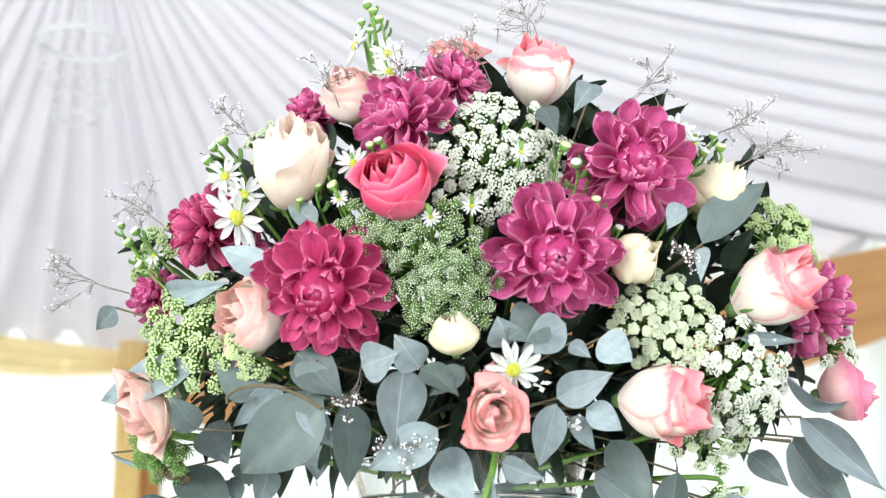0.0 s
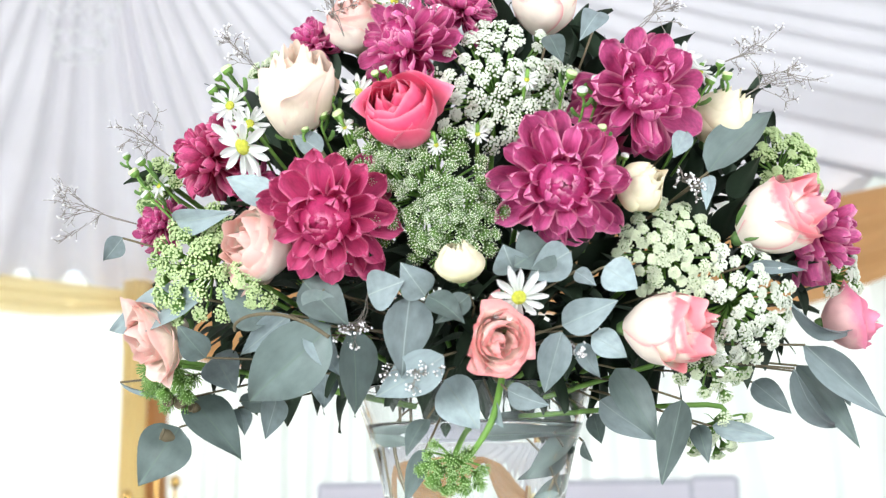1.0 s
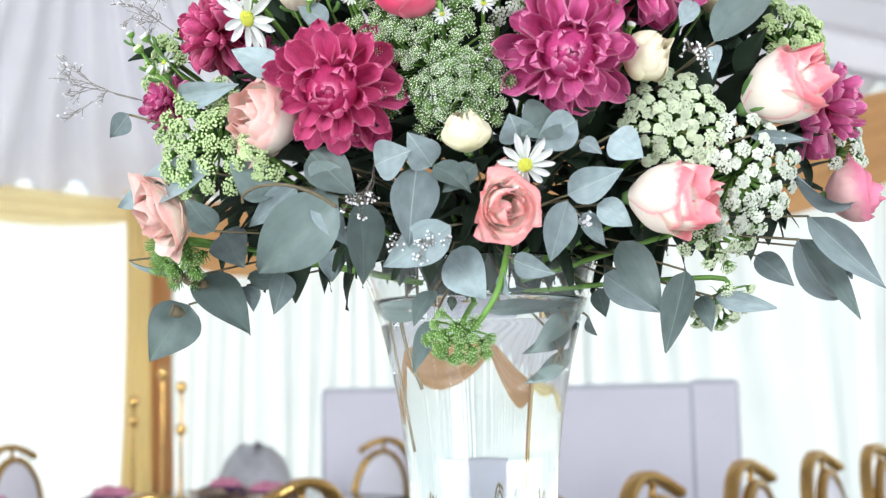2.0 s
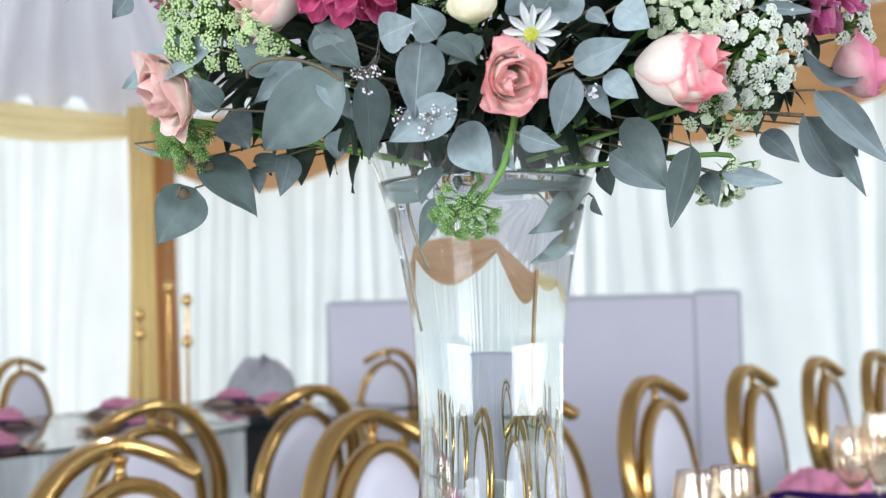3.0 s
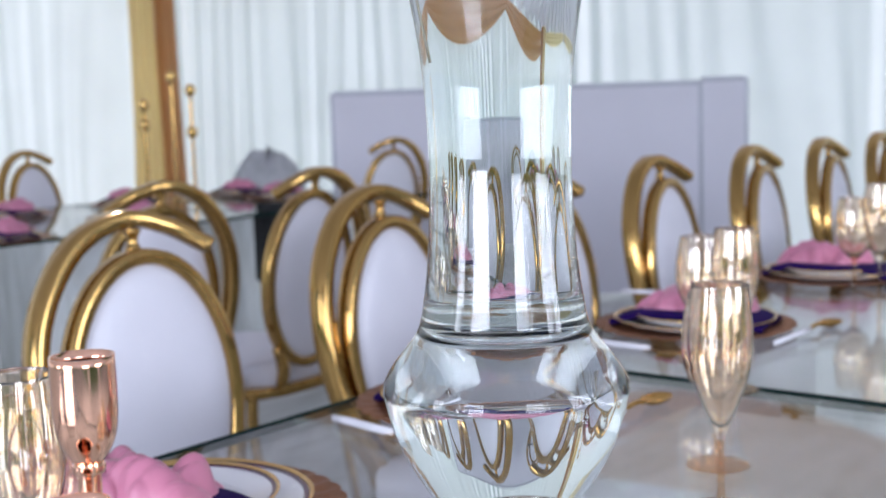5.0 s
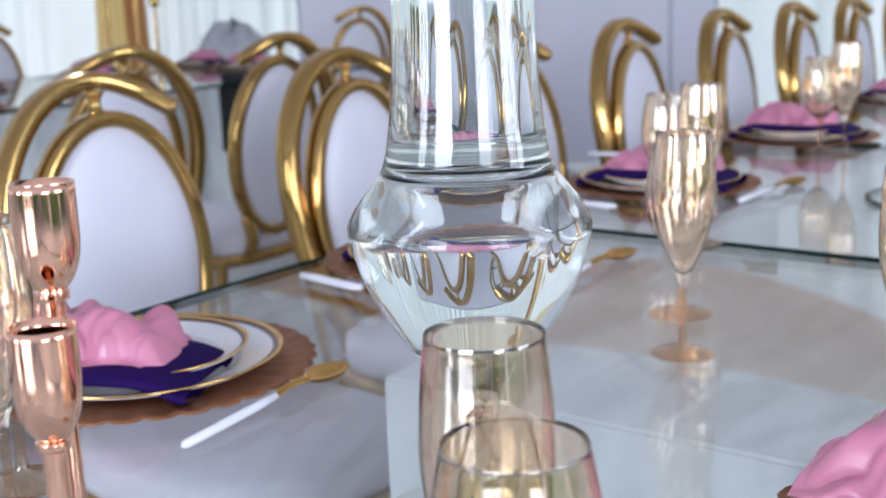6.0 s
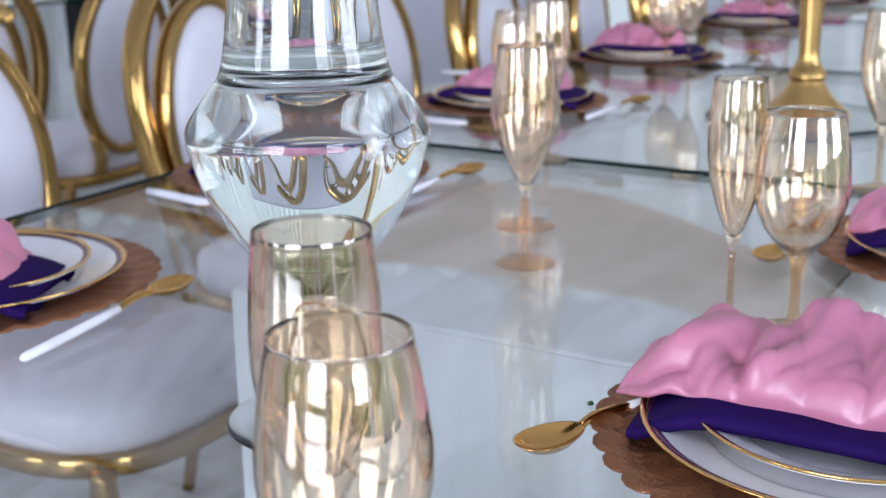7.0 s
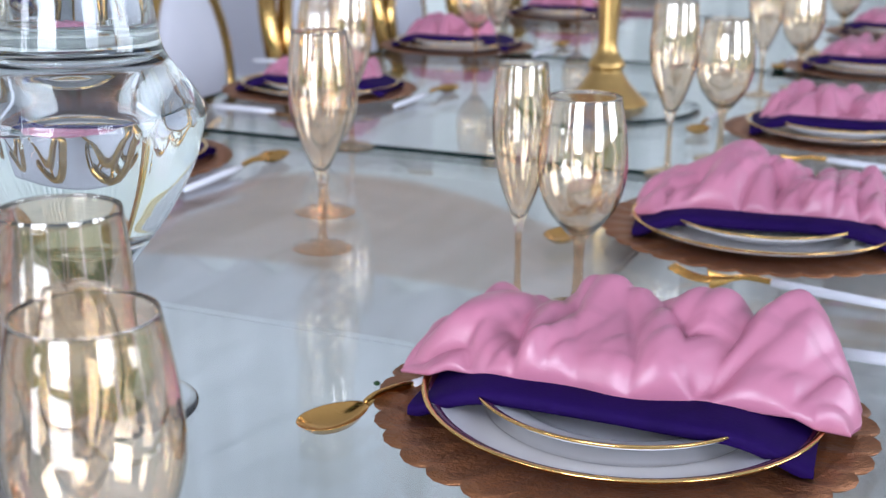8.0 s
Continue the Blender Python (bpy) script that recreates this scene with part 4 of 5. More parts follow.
M_DAHLIA = [petal_material("magenta_petal", (0.52, 0.050, 0.20), (0.66, 0.13, 0.33), 0.66, rim=(0.80, 0.36, 0.50), vein=0.16),
            petal_material("wine_petal", (0.48, 0.030, 0.13), (0.65, 0.090, 0.24), 0.66, rim=(0.76, 0.24, 0.38), vein=0.16)]
M_ROSE = {"CREAM": petal_material("cream_rose", (0.92, 0.83, 0.67), (0.94, 0.82, 0.70), 0.8, 2, vein=0.03, rim=(0.94, 0.74, 0.62)),
          "HOT": petal_material("hot_pink_rose", (0.80, 0.26, 0.34), (0.80, 0.08, 0.19), 0.6, 2, vein=0.06, rim=(0.88, 0.30, 0.40)),
          "BLUSH": petal_material("blush_rose", (0.93, 0.84, 0.73), (0.90, 0.26, 0.30), 1.0, 2, vein=0.04, soft=0.26, rim=(0.90, 0.42, 0.42)),
          "PEACH": petal_material("peach_rose", (0.94, 0.76, 0.68), (0.92, 0.50, 0.47), 1.0, 2, vein=0.05, rim=(0.88, 0.36, 0.36)),
          "IVORY": petal_material("ivory_rose", (0.78, 0.74, 0.46), (0.88, 0.80, 0.60), 0.6, 2, vein=0.04),
          "PALE": petal_material("pale_peach_rose", (0.94, 0.84, 0.74), (0.92, 0.56, 0.50), 1.0, 2, vein=0.03, rim=(0.93, 0.66, 0.58)),
          "ROSE": petal_material("pink_rose", (0.86, 0.54, 0.52), (0.80, 0.26, 0.38), 0.8, 2, vein=0.05)}
M_ROSE_LABEL = {"CREAM": "cream rose", "HOT": "hot pink rose", "BLUSH": "cream rose with pink petal edges", "PEACH": "peach-pink open rose", "IVORY": "greenish ivory rose bud",
                "PALE": "pale peach rose", "ROSE": "soft pink rose"}
M_SEPAL = leaf_material("sepal_green", (0.10, 0.20, 0.05), (0.14, 0.26, 0.08))
M_STEM = material("fresh_stem", (0.15, 0.30, 0.055), 0.5, vary=0.15, scale=60)
M_TWIG = material("brown_twig", (0.13, 0.105, 0.06), 0.7, vary=0.2, scale=60)
# the second tone is both random leaf variation and painted shade low down
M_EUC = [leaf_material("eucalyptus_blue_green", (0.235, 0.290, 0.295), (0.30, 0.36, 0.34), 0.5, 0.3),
         leaf_material("eucalyptus_dark_shade", (0.115, 0.150, 0.140), (0.14, 0.19, 0.16), 0.42, 0.25)]
# filler leaves: shade between the blooms is put into this near-black green
M_SHADELEAF = material("inner_foliage", (0.022, 0.040, 0.022), 0.6, vary=0.3, scale=40)
M_FLORET = {"WHITE": material("white_floret", (0.74, 0.77, 0.66), 0.7, vary=0.12, scale=150), "GREEN": material("green_white_floret", (0.74, 0.80, 0.62), 0.7, vary=0.22, scale=120),
            "LIME": material("lime_floret", (0.58, 0.70, 0.36), 0.7, vary=0.2, scale=120), "PALE": material("pale_floret", (0.66, 0.72, 0.52), 0.7, vary=0.2, scale=120),
            "LEAF": material("leaf_green_floret", (0.42, 0.60, 0.26), 0.7, vary=0.22, scale=120)}
M_RAY = petal_material("daisy_ray", (0.78, 0.80, 0.74), (0.84, 0.84, 0.83), 0.5, 0, vein=0.03)
M_DISC = material("daisy_disc", (0.55, 0.55, 0.06), 0.8, vary=0.25, scale=300, bump=0.6, bscale=700)
M_GYPS = material("gypsophila_blossom", (0.80, 0.78, 0.78), 0.7)
M_GYPSTEM = material("gypsophila_stem", (0.26, 0.23, 0.20), 0.7)


def facing(at, normal, turn=0.0):
    """Pose at a place with +z along the normal."""
    q = Vector(normal).to_track_quat("Z", "Y")
    return Matrix.Translation(at) @ q.to_matrix().to_4x4() @ pose(0, 0, 0, 0, 0, turn)


def shape_mesh(name, verts, faces, mat, margin=None):
    """A shared mesh; margin: how near each point lies to the petal's margin, 0 to 1."""
    me = bpy.data.meshes.new(name)
    me.from_pydata([tuple(v) for v in verts], [], faces)
    me.polygons.foreach_set("use_smooth", [True] * len(me.polygons))
    me.materials.append(mat)
    me.update()
    if margin:
        me.attributes.new("margin", "FLOAT", "POINT").data.foreach_set("value", margin)
    return me


def margins(nu, nv, p=6):
    return [max(abs(2 * i / nu - 1) ** p, (j / nv) ** (1.6 * p)) for i in range(nu + 1) for j in range(nv + 1)]


def child(name, me, parent, m):
    o = new(name, me)
    o.parent = parent
    o.matrix_basis = m
    return o


def petal_shape(width, cup, curl, seed, nu=6, nv=7, tip=0.60, foot=0.30):
    """Unit petal along +x: spoon shaped, edges raised, tip curled."""
    def fn(u, v):
        w = 2 * u - 1
        v = math.sin(math.pi / 2 * v)
        prof = (foot + (1 - foot) * math.sin(math.pi / 2 * min(1.0, v / 0.62)) ** 1.3) * math.sqrt(max(0.01, 1 - (max(0.0, v - tip) / (1.002 - tip)) ** 2))
        y = w * width * prof
        z = cup * w * w * (0.3 + v) + curl * max(0, v - 0.55) ** 2 - 0.10 * math.sin(math.pi * v) * (1 - w * w)
        z += 0.06 * noise.noise((v * 3, w * 2, seed)) + 0.035 * v * v * w * math.sin(2.2 * w + seed)
        y *= 1 + 0.10 * noise.noise((v * 2, seed * 1.7, 0.5))
        return (v - 0.05 * w * w * v + 0.02 * v * noise.noise((w * 2.5, seed, 3)), y, z)
    return grid(nu, nv, fn)


DAHLIA_PETALS = [[shape_mesh("petal", *petal_shape(0.158 + 0.016 * (k % 3), 0.05 + 0.07 * (k % 2), 0.6 * (k % 3) - 0.45, 3 * k, 10, 14, 0.82, 0.24), M_DAHLIA[c], margins(10, 14, 22)) for k in range(6)] for c in range(2)]


def dahlia(at, normal, r, seed):
    rnd = random.Random(seed + 11)
    t = tagged(new("dahlia"), "magenta dahlia with layered pointed petals in the bouquet", "flower", "dahlias in the bouquet")
    t.empty_display_size = 0.02
    t.matrix_basis = facing(at, normal, rnd.uniform(0, 360))
    c = 1 if seed in (0, 5) else 0
    rows = ((14, 1.06, -22, -0.22), (13, 1.02, -3, -0.14), (11, 0.88, 17, -0.05), (9, 0.72, 38, 0.02), (7, 0.60, 58, 0.06))
    for k, (n, ln, lift, z) in enumerate(rows):
        for i in range(n):
            a = 360 * (i + 0.5 * (k % 2)) / n + rnd.uniform(-11, 11)
            s = r * ln * rnd.uniform(0.82, 1.08)
            m = pose(0, 0, z * r, 0, 0, a) @ pose(0.06 * r, 0, 0, rnd.uniform(-16, 16), -lift + rnd.uniform(-10, 10), rnd.uniform(-8, 8)) @ Matrix.Diagonal((s, s * rnd.uniform(0.95, 1.3), s * rnd.uniform(0.9, 1.6), 1))
            child("petal", rnd.choice(DAHLIA_PETALS[c]), t, m)
    for i, (op, hh) in enumerate(((0.66, 0.66), (0.66, 0.64), (0.66, 0.65), (0.98, 0.60), (0.98, 0.58), (0.98, 0.59))):
        s = r * 0.58
        child("petal", DAHLIA_HEART[c][i // 3], t, pose(0, 0, -0.04 * r, rnd.uniform(-5, 5), rnd.uniform(-5, 5), 120 * i + 60 * (i // 3) + rnd.uniform(-9, 9)) @ Matrix.Diagonal((s * op * 1.5, s * op * 1.5, r * hh, 1)))
    return t


def rose_shell(open_, lip, span, seed, close):
    """One rose petal, foot at the origin, z up to about 1; wraps round the axis."""
    def fn(u, v):
        w = 2 * u - 1
        a = w * span * (0.45 + 0.55 * math.sin(math.pi * min(1, 0.15 + 0.6 * v)))
        body = max(0.02, math.sin(math.pi * (0.10 + close * v))) ** 0.9
        edge = max(0.0, v - 0.62) ** 1.5 * 3.2
        r = 0.52 * body * open_ + lip * edge * (0.55 + 0.75 * abs(w) ** 1.5) + 0.05 * lip * math.sin(w * 5 + seed * 1.7) * edge
        z = v * (1 - 0.15 * abs(w) ** 1.6 + 0.035 * math.sin(w * 6 + seed) * v) - 0.34 * lip * max(0, v - 0.78) * (0.6 + abs(w))
        k = 1 + 0.08 * noise.noise((w * 2, v * 2, seed)) + 0.10 * max(0, v - 0.7) * math.sin(w * 7 + seed)
        return (r * k * math.cos(a), r * k * math.sin(a), z)
    return grid(24, 14, fn)


DAHLIA_HEART = [[shape_mesh("petal", *rose_shell(0.9, 0.0, 1.7, 31 + k, 0.885 - 0.06 * k), M_DAHLIA[c], margins(24, 14, 30)) for k in range(2)] for c in range(2)]
ROSE_LAYERS = ((3, 0.30, 0.02, 2.2, 1.0), (3, 0.48, 0.08, 1.8, 1.02), (4, 0.66, 0.14, 1.5, 1.02), (4, 0.82, 0.24, 1.6, 0.97), (3, 0.96, 0.34, 1.7, 0.90), (3, 1.0, 0.46, 1.5, 0.80))
ROSE_MESH = {}


def rose(at, normal, r, tint, tall, seed):
    rnd = random.Random(seed + 70)
    t = tagged(new("rose"), M_ROSE_LABEL[tint] + " among the bouquet's flowers", "flower", "roses in the bouquet")
    t.empty_display_size = 0.02
    h = 1.55 * r * tall
    up = Vector(normal).normalized()
    t.matrix_basis = facing(Vector(at) - up * h * 0.5, normal, rnd.uniform(0, 360))
    tight = tall > 1.12 or tint == "IVORY"
    for k, (n, op, lip, span, hh) in enumerate(ROSE_LAYERS):
        for i in range(n):
            key = (tint, k, i % 2, tight)
            if key not in ROSE_MESH:
                ROSE_MESH[key] = shape_mesh("petal", *rose_shell(op, lip * (0.0 if tint == "IVORY" else (0.5 if k < 4 else 0.45 + 0.45 * (i % 2)) if tight else 1.0), span, k * 3 + i, ((0.875 - 0.035 * k) if tint == "IVORY" else (0.86 - 0.038 * k)) if tight else (0.84 - 0.066 * k)), M_ROSE[tint], margins(24, 14, 14))
            a = 360 * i / n + 47 * k + rnd.uniform(-8, 8)
            s = 1.75 * r * rnd.uniform(0.96, 1.04)
            m = pose(0.06 * r * rnd.uniform(-1, 1), 0.06 * r * rnd.uniform(-1, 1), 0, rnd.uniform(-9, 9), rnd.uniform(-3, 8), a) @ Matrix.Diagonal((s, s, h * hh * rnd.uniform(0.86, 1.06), 1))
            child("petal", ROSE_MESH[key], t, m)
    for i in range(5):
        m = pose(0, 0, -0.02 * r, 0, 0, 72 * i + rnd.uniform(-12, 12)) @ pose(0.12 * r, 0, 0, 0, -38 + rnd.uniform(-25, 10), 0) @ Matrix.Diagonal((r * 0.95, r * 0.75, r, 1))
        child("sepal", SEPAL_MESH, t, m)
    v, f = revolve([(0.0005, -0.30 * r), (0.14 * r, -0.28 * r), (0.22 * r, -0.12 * r), (0.20 * r, 0.03 * r), (0.0005, 0.05 * r)], 12)
    link("hip", v, f, M_SEPAL, t)
    return t


SEPAL_MESH = shape_mesh("sepal", *petal_shape(0.17, 0.12, 0.5, 1), M_SEPAL)


def umbellet(c, up, r, n, size, rnd, dome=0.5):
    """A small fan of green pedicels, each tipped with a tiny five-petalled floret."""
    q = up.to_track_quat("Z", "Y").to_matrix()
    base = c - up * r * (1.9 - 1.3 * dome)
    flo, ped = [], []
    for i in range(n):
        a = i * 2.39996
        rr = math.sqrt((i + 0.5) / n)
        p = c + q @ Vector((r * rr * math.cos(a), r * rr * math.sin(a), r * dome * (1 - rr * rr) + rnd.uniform(-0.18, 0.18) * r))
        nrm = (q @ Vector((rr * math.cos(a) * 0.9, rr * math.sin(a) * 0.9, 1.0)) + Vector((rnd.uniform(-.5, .5), rnd.uniform(-.5, .5), rnd.uniform(-.5, .5)))).normalized()
        fq = nrm.to_track_quat("Z", "Y").to_matrix()
        s = size * rnd.uniform(0.7, 1.25)
        b0 = rnd.uniform(0, 6.28)
        vs = [p + nrm * s * 0.55]
        for j in range(10):
            k = s * (1.0 if j % 2 == 0 else 0.5)
            b = b0 + j * math.pi / 5
            vs.append(p + fq @ Vector((k * math.cos(b), k * math.sin(b), s * 0.1)))
        vs.append(p - nrm * s * 0.7)
        flo.append((vs, [(0, 1 + j, 1 + (j + 1) % 10) for j in range(10)] + [(11, 1 + (j + 2) % 10, 1 + j) for j in range(0, 10, 2)]))
        ped.append(tube([base, p - nrm * s * 0.5], 0.00026, 3))
    return flo, ped


FLORET_SIZE = {"WHITE": (0.00100, 26), "GREEN": (0.00038, 44), "LIME": (0.00085, 34), "PALE": (0.00082, 36), "LEAF": (0.00042, 40)}
UMBEL_LABEL = {"WHITE": "white lacy umbel of tiny florets in the bouquet", "GREEN": "green-white lacy umbel of tiny florets", "LIME": "fresh lime-green lacy umbel with white florets",
               "PALE": "pale green lacy umbel of tiny florets", "LEAF": "leaf-green umbel of unopened florets"}


def umbel(at, normal, r, tint, n, size, seed):
    rnd = random.Random(seed + 300)
    t = tagged(new("lace_umbel"), UMBEL_LABEL[tint], "flower", "lace umbels in the bouquet")
    t.empty_display_size = 0.02
    at, up = Vector(at), Vector(normal).normalized()
    q = up.to_track_quat("Z", "Y").to_matrix()
    root = at - up * r * 0.75
    stm = []
    for i in range(n):
        a = i * 2.39996 + rnd.uniform(-0.2, 0.2)
        rr = math.sqrt((i + 0.5) / n)
        c = at + q @ Vector((r * rr * math.cos(a), r * rr * math.sin(a), -0.42 * r * rr * rr + rnd.uniform(-0.10, 0.10) * r))
        nu = (up + q @ Vector((math.cos(a), math.sin(a), 0)) * rr * 0.75).normalized()
        ur = size * 0.52 * r / math.sqrt(n) * 1.62 * rnd.uniform(0.75, 1.2)
        fs, fn = FLORET_SIZE[tint]
        dome, ur = (0.85, ur * 1.3) if tint in ("GREEN", "LEAF") else (0.5, ur)
        flo, ped = umbellet(c, nu, ur, fn, fs * (0.85 + 0.25 * size), rnd, dome)
        v, f = join(*flo)
        tagged(link("umbellet", v, f, M_FLORET[tint], t, smooth=False), kind="stuff")
        stm += ped
        base = c - nu * ur * (1.9 - 1.3 * dome)
        mid = root.lerp(base, 0.55) + q @ Vector((math.cos(a), math.sin(a), 0)) * r * 0.10 * rr
        stm.append(tube([root, mid, base], 0.00065, 5))
    # fine thread-like leaves under the head
    for k in range(16):
        a = k * 0.41
        d = q @ Vector((math.cos(a), math.sin(a), rnd.uniform(-0.5, 0.2)))
        stm.append(tube([root, root + d * r * 0.30, root + d * r * 0.55 - Vector((0, 0, r * 0.1))], 0.0004, 4, taper=lambda s: 1.05 - s))
    tip = root + (Vector((0, 0.0, 1.27)) - root) * 0.8
    stm.append(tube(arc_path([root, root - up * r * 0.5, tip], 5), 0.0016, 7))
    v, f = join(*stm)
    link("stalk", v, f, M_STEM, t)
    return t


RAY_MESH = [shape_mesh("petal", *petal_shape(0.115, 0.10, s, 21 + k, 4, 5), M_RAY) for k, s in enumerate((-0.5, 0.0, 0.4))]


def daisy(at, normal, r, seed):
    rnd = random.Random(seed + 900)
    t = tagged(new("daisy"), "white daisy with a yellow-green centre in the bouquet", "flower", "daisies in the bouquet")
    t.empty_display_size = 0.02
    t.matrix_basis = facing(at, normal, rnd.uniform(0, 360))
    n = 13
    for i in range(n):
        s = r * rnd.uniform(0.86, 1.05)
        m = pose(0, 0, 0, 0, 0, 360 * i / n + rnd.uniform(-6, 6)) @ pose(0.10 * r, 0, 0, rnd.uniform(-10, 10), rnd.uniform(-14, 16), 0) @ Matrix.Diagonal((s, s * 1.2, s, 1))
        child("petal", rnd.choice(RAY_MESH), t, m)
    v, f = revolve([(0.0002, 0.14 * r), (0.14 * r, 0.12 * r), (0.24 * r, 0.06 * r), (0.25 * r, -0.02 * r), (0.10 * r, -0.14 * r), (0.0002, -0.15 * r)], 18)
    link("disc", v, f, M_DISC, t, label="yellow-green centre")
    root = Vector(at) + (Vector((0, 0, 1.28)) - Vector(at)) * 0.5
    inv = t.matrix_basis.inverted()
    v, f = tube(arc_path([(0, 0, -0.12 * r), (0, 0, -0.8 * r), tuple(inv @ root)], 4), 0.0011, 6)
    link("stem", v, f, M_STEM, t)
    return t


def bud(at, r, seed):
    rnd = random.Random(seed + 1500)
    t = tagged(new("flower_bud"), "small green-white flower bud on a thin stem", "flower bud", "small buds in the bouquet")
    t.empty_display_size = 0.01
    out = (Vector(at) - Vector((0, 0, 1.30))).normalized()
    t.matrix_basis = facing(at, (out.x + rnd.uniform(-.4, .4), out.y + rnd.uniform(-.4, .4), out.z + 0.5))
    v, f = revolve([(0.0002, -0.9 * r), (0.55 * r, -0.75 * r), (0.95 * r, -0.2 * r), (0.95 * r, 0.2 * r)], 12)
    link("calyx", v, f, M_STEM, t, label="green calyx")
    v, f = revolve([(0.93 * r, 0.15 * r), (1.0 * r, 0.5 * r), (0.75 * r, 0.85 * r), (0.35 * r, 0.75 * r), (0.0002, 0.65 * r)], 12)
    link("crown", v, f, M_RAY if seed % 3 else M_FLORET["LIME"], t)
    inv = t.matrix_basis.inverted()
    root = Vector(at) - out * 0.05 + Vector((0, 0, -0.02))
    v, f = tube(arc_path([(0, 0, -0.8 * r), (0, 0, -4 * r), tuple(inv @ root)], 4), 0.0008, 5)
    link("stem", v, f, M_STEM, t)
    for k in range(2):
        m = pose(0, 0, -(3 + 2 * k) * r, 0, 0, rnd.uniform(0, 360)) @ pose(0, 0, 0, 0, -40, 0) @ Matrix.Diagonal((3.2 * r, 2.2 * r, 3 * r, 1))
        child("leaf", SEPAL_MESH, t, m)
    return t


def spray(root, tip, width, seed):
    """Fine branching twigs with pin-head blossoms."""
    rnd = random.Random(seed + 2000)
    t = tagged(new("gypsophila_spray"), "airy gypsophila spray with pin-head white blossoms", "flower", "gypsophila sprays in the bouquet")
    t.empty_display_size = 0.01
    root, tip = Vector(root), Vector(tip)
    stm, blo = [], []
    bm = bmesh.new()
    bmesh.ops.create_icosphere(bm, subdivisions=1, radius=1.0)
    ball = ([v.co.copy() for v in bm.verts], [tuple(v.index for v in f.verts) for f in bm.faces])
    bm.free()

    def grow(a, d, ln, level):
        b = a + d * ln
        mid = a.lerp(b, 0.5) + Vector([rnd.uniform(-1, 1) for _ in range(3)]) * ln * 0.08
        stm.append(tube([a, mid, b], 0.00034 if level == 0 else 0.00020, 4, taper=lambda s: 1.15 - 0.5 * s))
        if level == 3:
            s = rnd.uniform(0.0004, 0.0009)
            blo.append(([b + p * s for p in ball[0]], ball[1]))
            return
        for _ in range(3 if level else 4):
            side = Vector([rnd.uniform(-1, 1) for _ in range(3)])
            nd = (d + side * 0.75).normalized()
            grow(a.lerp(b, rnd.uniform(0.45, 1.0)), nd, ln * rnd.uniform(0.42, 0.62), level + 1)
    d = tip - root
    for k in range(2):
        off = Vector([rnd.uniform(-1, 1) for _ in range(3)]) * width * 0.25
        dd = d + off
        grow(root, dd.normalized(), dd.length * rnd.uniform(0.55, 0.8), 0)
    v, f = join(*stm)
    tagged(link("twig", v, f, M_GYPSTEM, t), kind="stuff")
    v, f = join(*blo)
    tagged(link("blossom", v, f, M_GYPS, t), kind="stuff")
    return t


def leaf_shape(round_, bend, seed):
    """Unit leaf along +x, width about 1 in y (scaled on use), folded a little at the midrib."""
    def fn(u, v):
        w = 2 * u - 1
        prof = (math.sin(math.pi * min(1.0, v ** round_)) ** 0.85 * (1.12 - 0.30 * v * v)) if 0 < v < 1 else 0.012
        y = 0.5 * w * prof
        z = 0.10 * abs(w) * prof * 0.6 + bend * (v - 0.5) ** 2 - bend * 0.25 + 0.02 * noise.noise((v * 2.5, w, seed)) + 0.03 * w * math.sin(v * 4 + seed)
        return (v, y, z)
    return grid(8, 12, fn)


LEAF_MESH = [[shape_mesh("leaf", *leaf_shape(0.70, b, k), M_EUC[c]) for k, b in enumerate((-0.25, 0.15, -0.5))] for c in range(2)]
leaf_count = 0


def sprig(leaves, dark=False):
    global leaf_count
    t = tagged(new("eucalyptus_sprig"), "blue-green eucalyptus sprig with broad pointed leaves", "foliage", "eucalyptus sprigs in the bouquet")
    t.empty_display_size = 0.02
    eye = Vector((0.47, -0.63, 1.21))
    for a, b, w in leaves:
        rnd = random.Random(leaf_count + 5)
        a, b = Vector(a), Vector(b)
        x = b - a
        ln = x.length
        x.normalize()
        z = (eye - a).normalized() + Vector([rnd.uniform(-0.5, 0.5) for _ in range(3)])
        z = (z - x * z.dot(x)).normalized()
        y = z.cross(x)
        m = Matrix(((x.x, y.x, z.x, a.x), (x.y, y.y, z.y, a.y), (x.z, y.z, z.z, a.z), (0, 0, 0, 1)))
        # low leaves get the dark tone more often: underside shade put into colour
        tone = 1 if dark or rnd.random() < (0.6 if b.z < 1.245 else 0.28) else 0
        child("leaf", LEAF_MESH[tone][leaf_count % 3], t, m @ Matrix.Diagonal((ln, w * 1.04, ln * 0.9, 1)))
        inner = a.lerp(Vector((0.0, 0.0, 1.31)), 0.45)
        v, f = tube([a, a.lerp(inner, 0.5) - x * 0.003, inner], 0.0007, 5)
        link("twig", v, f, M_TWIG, t)
        leaf_count += 1
    return t


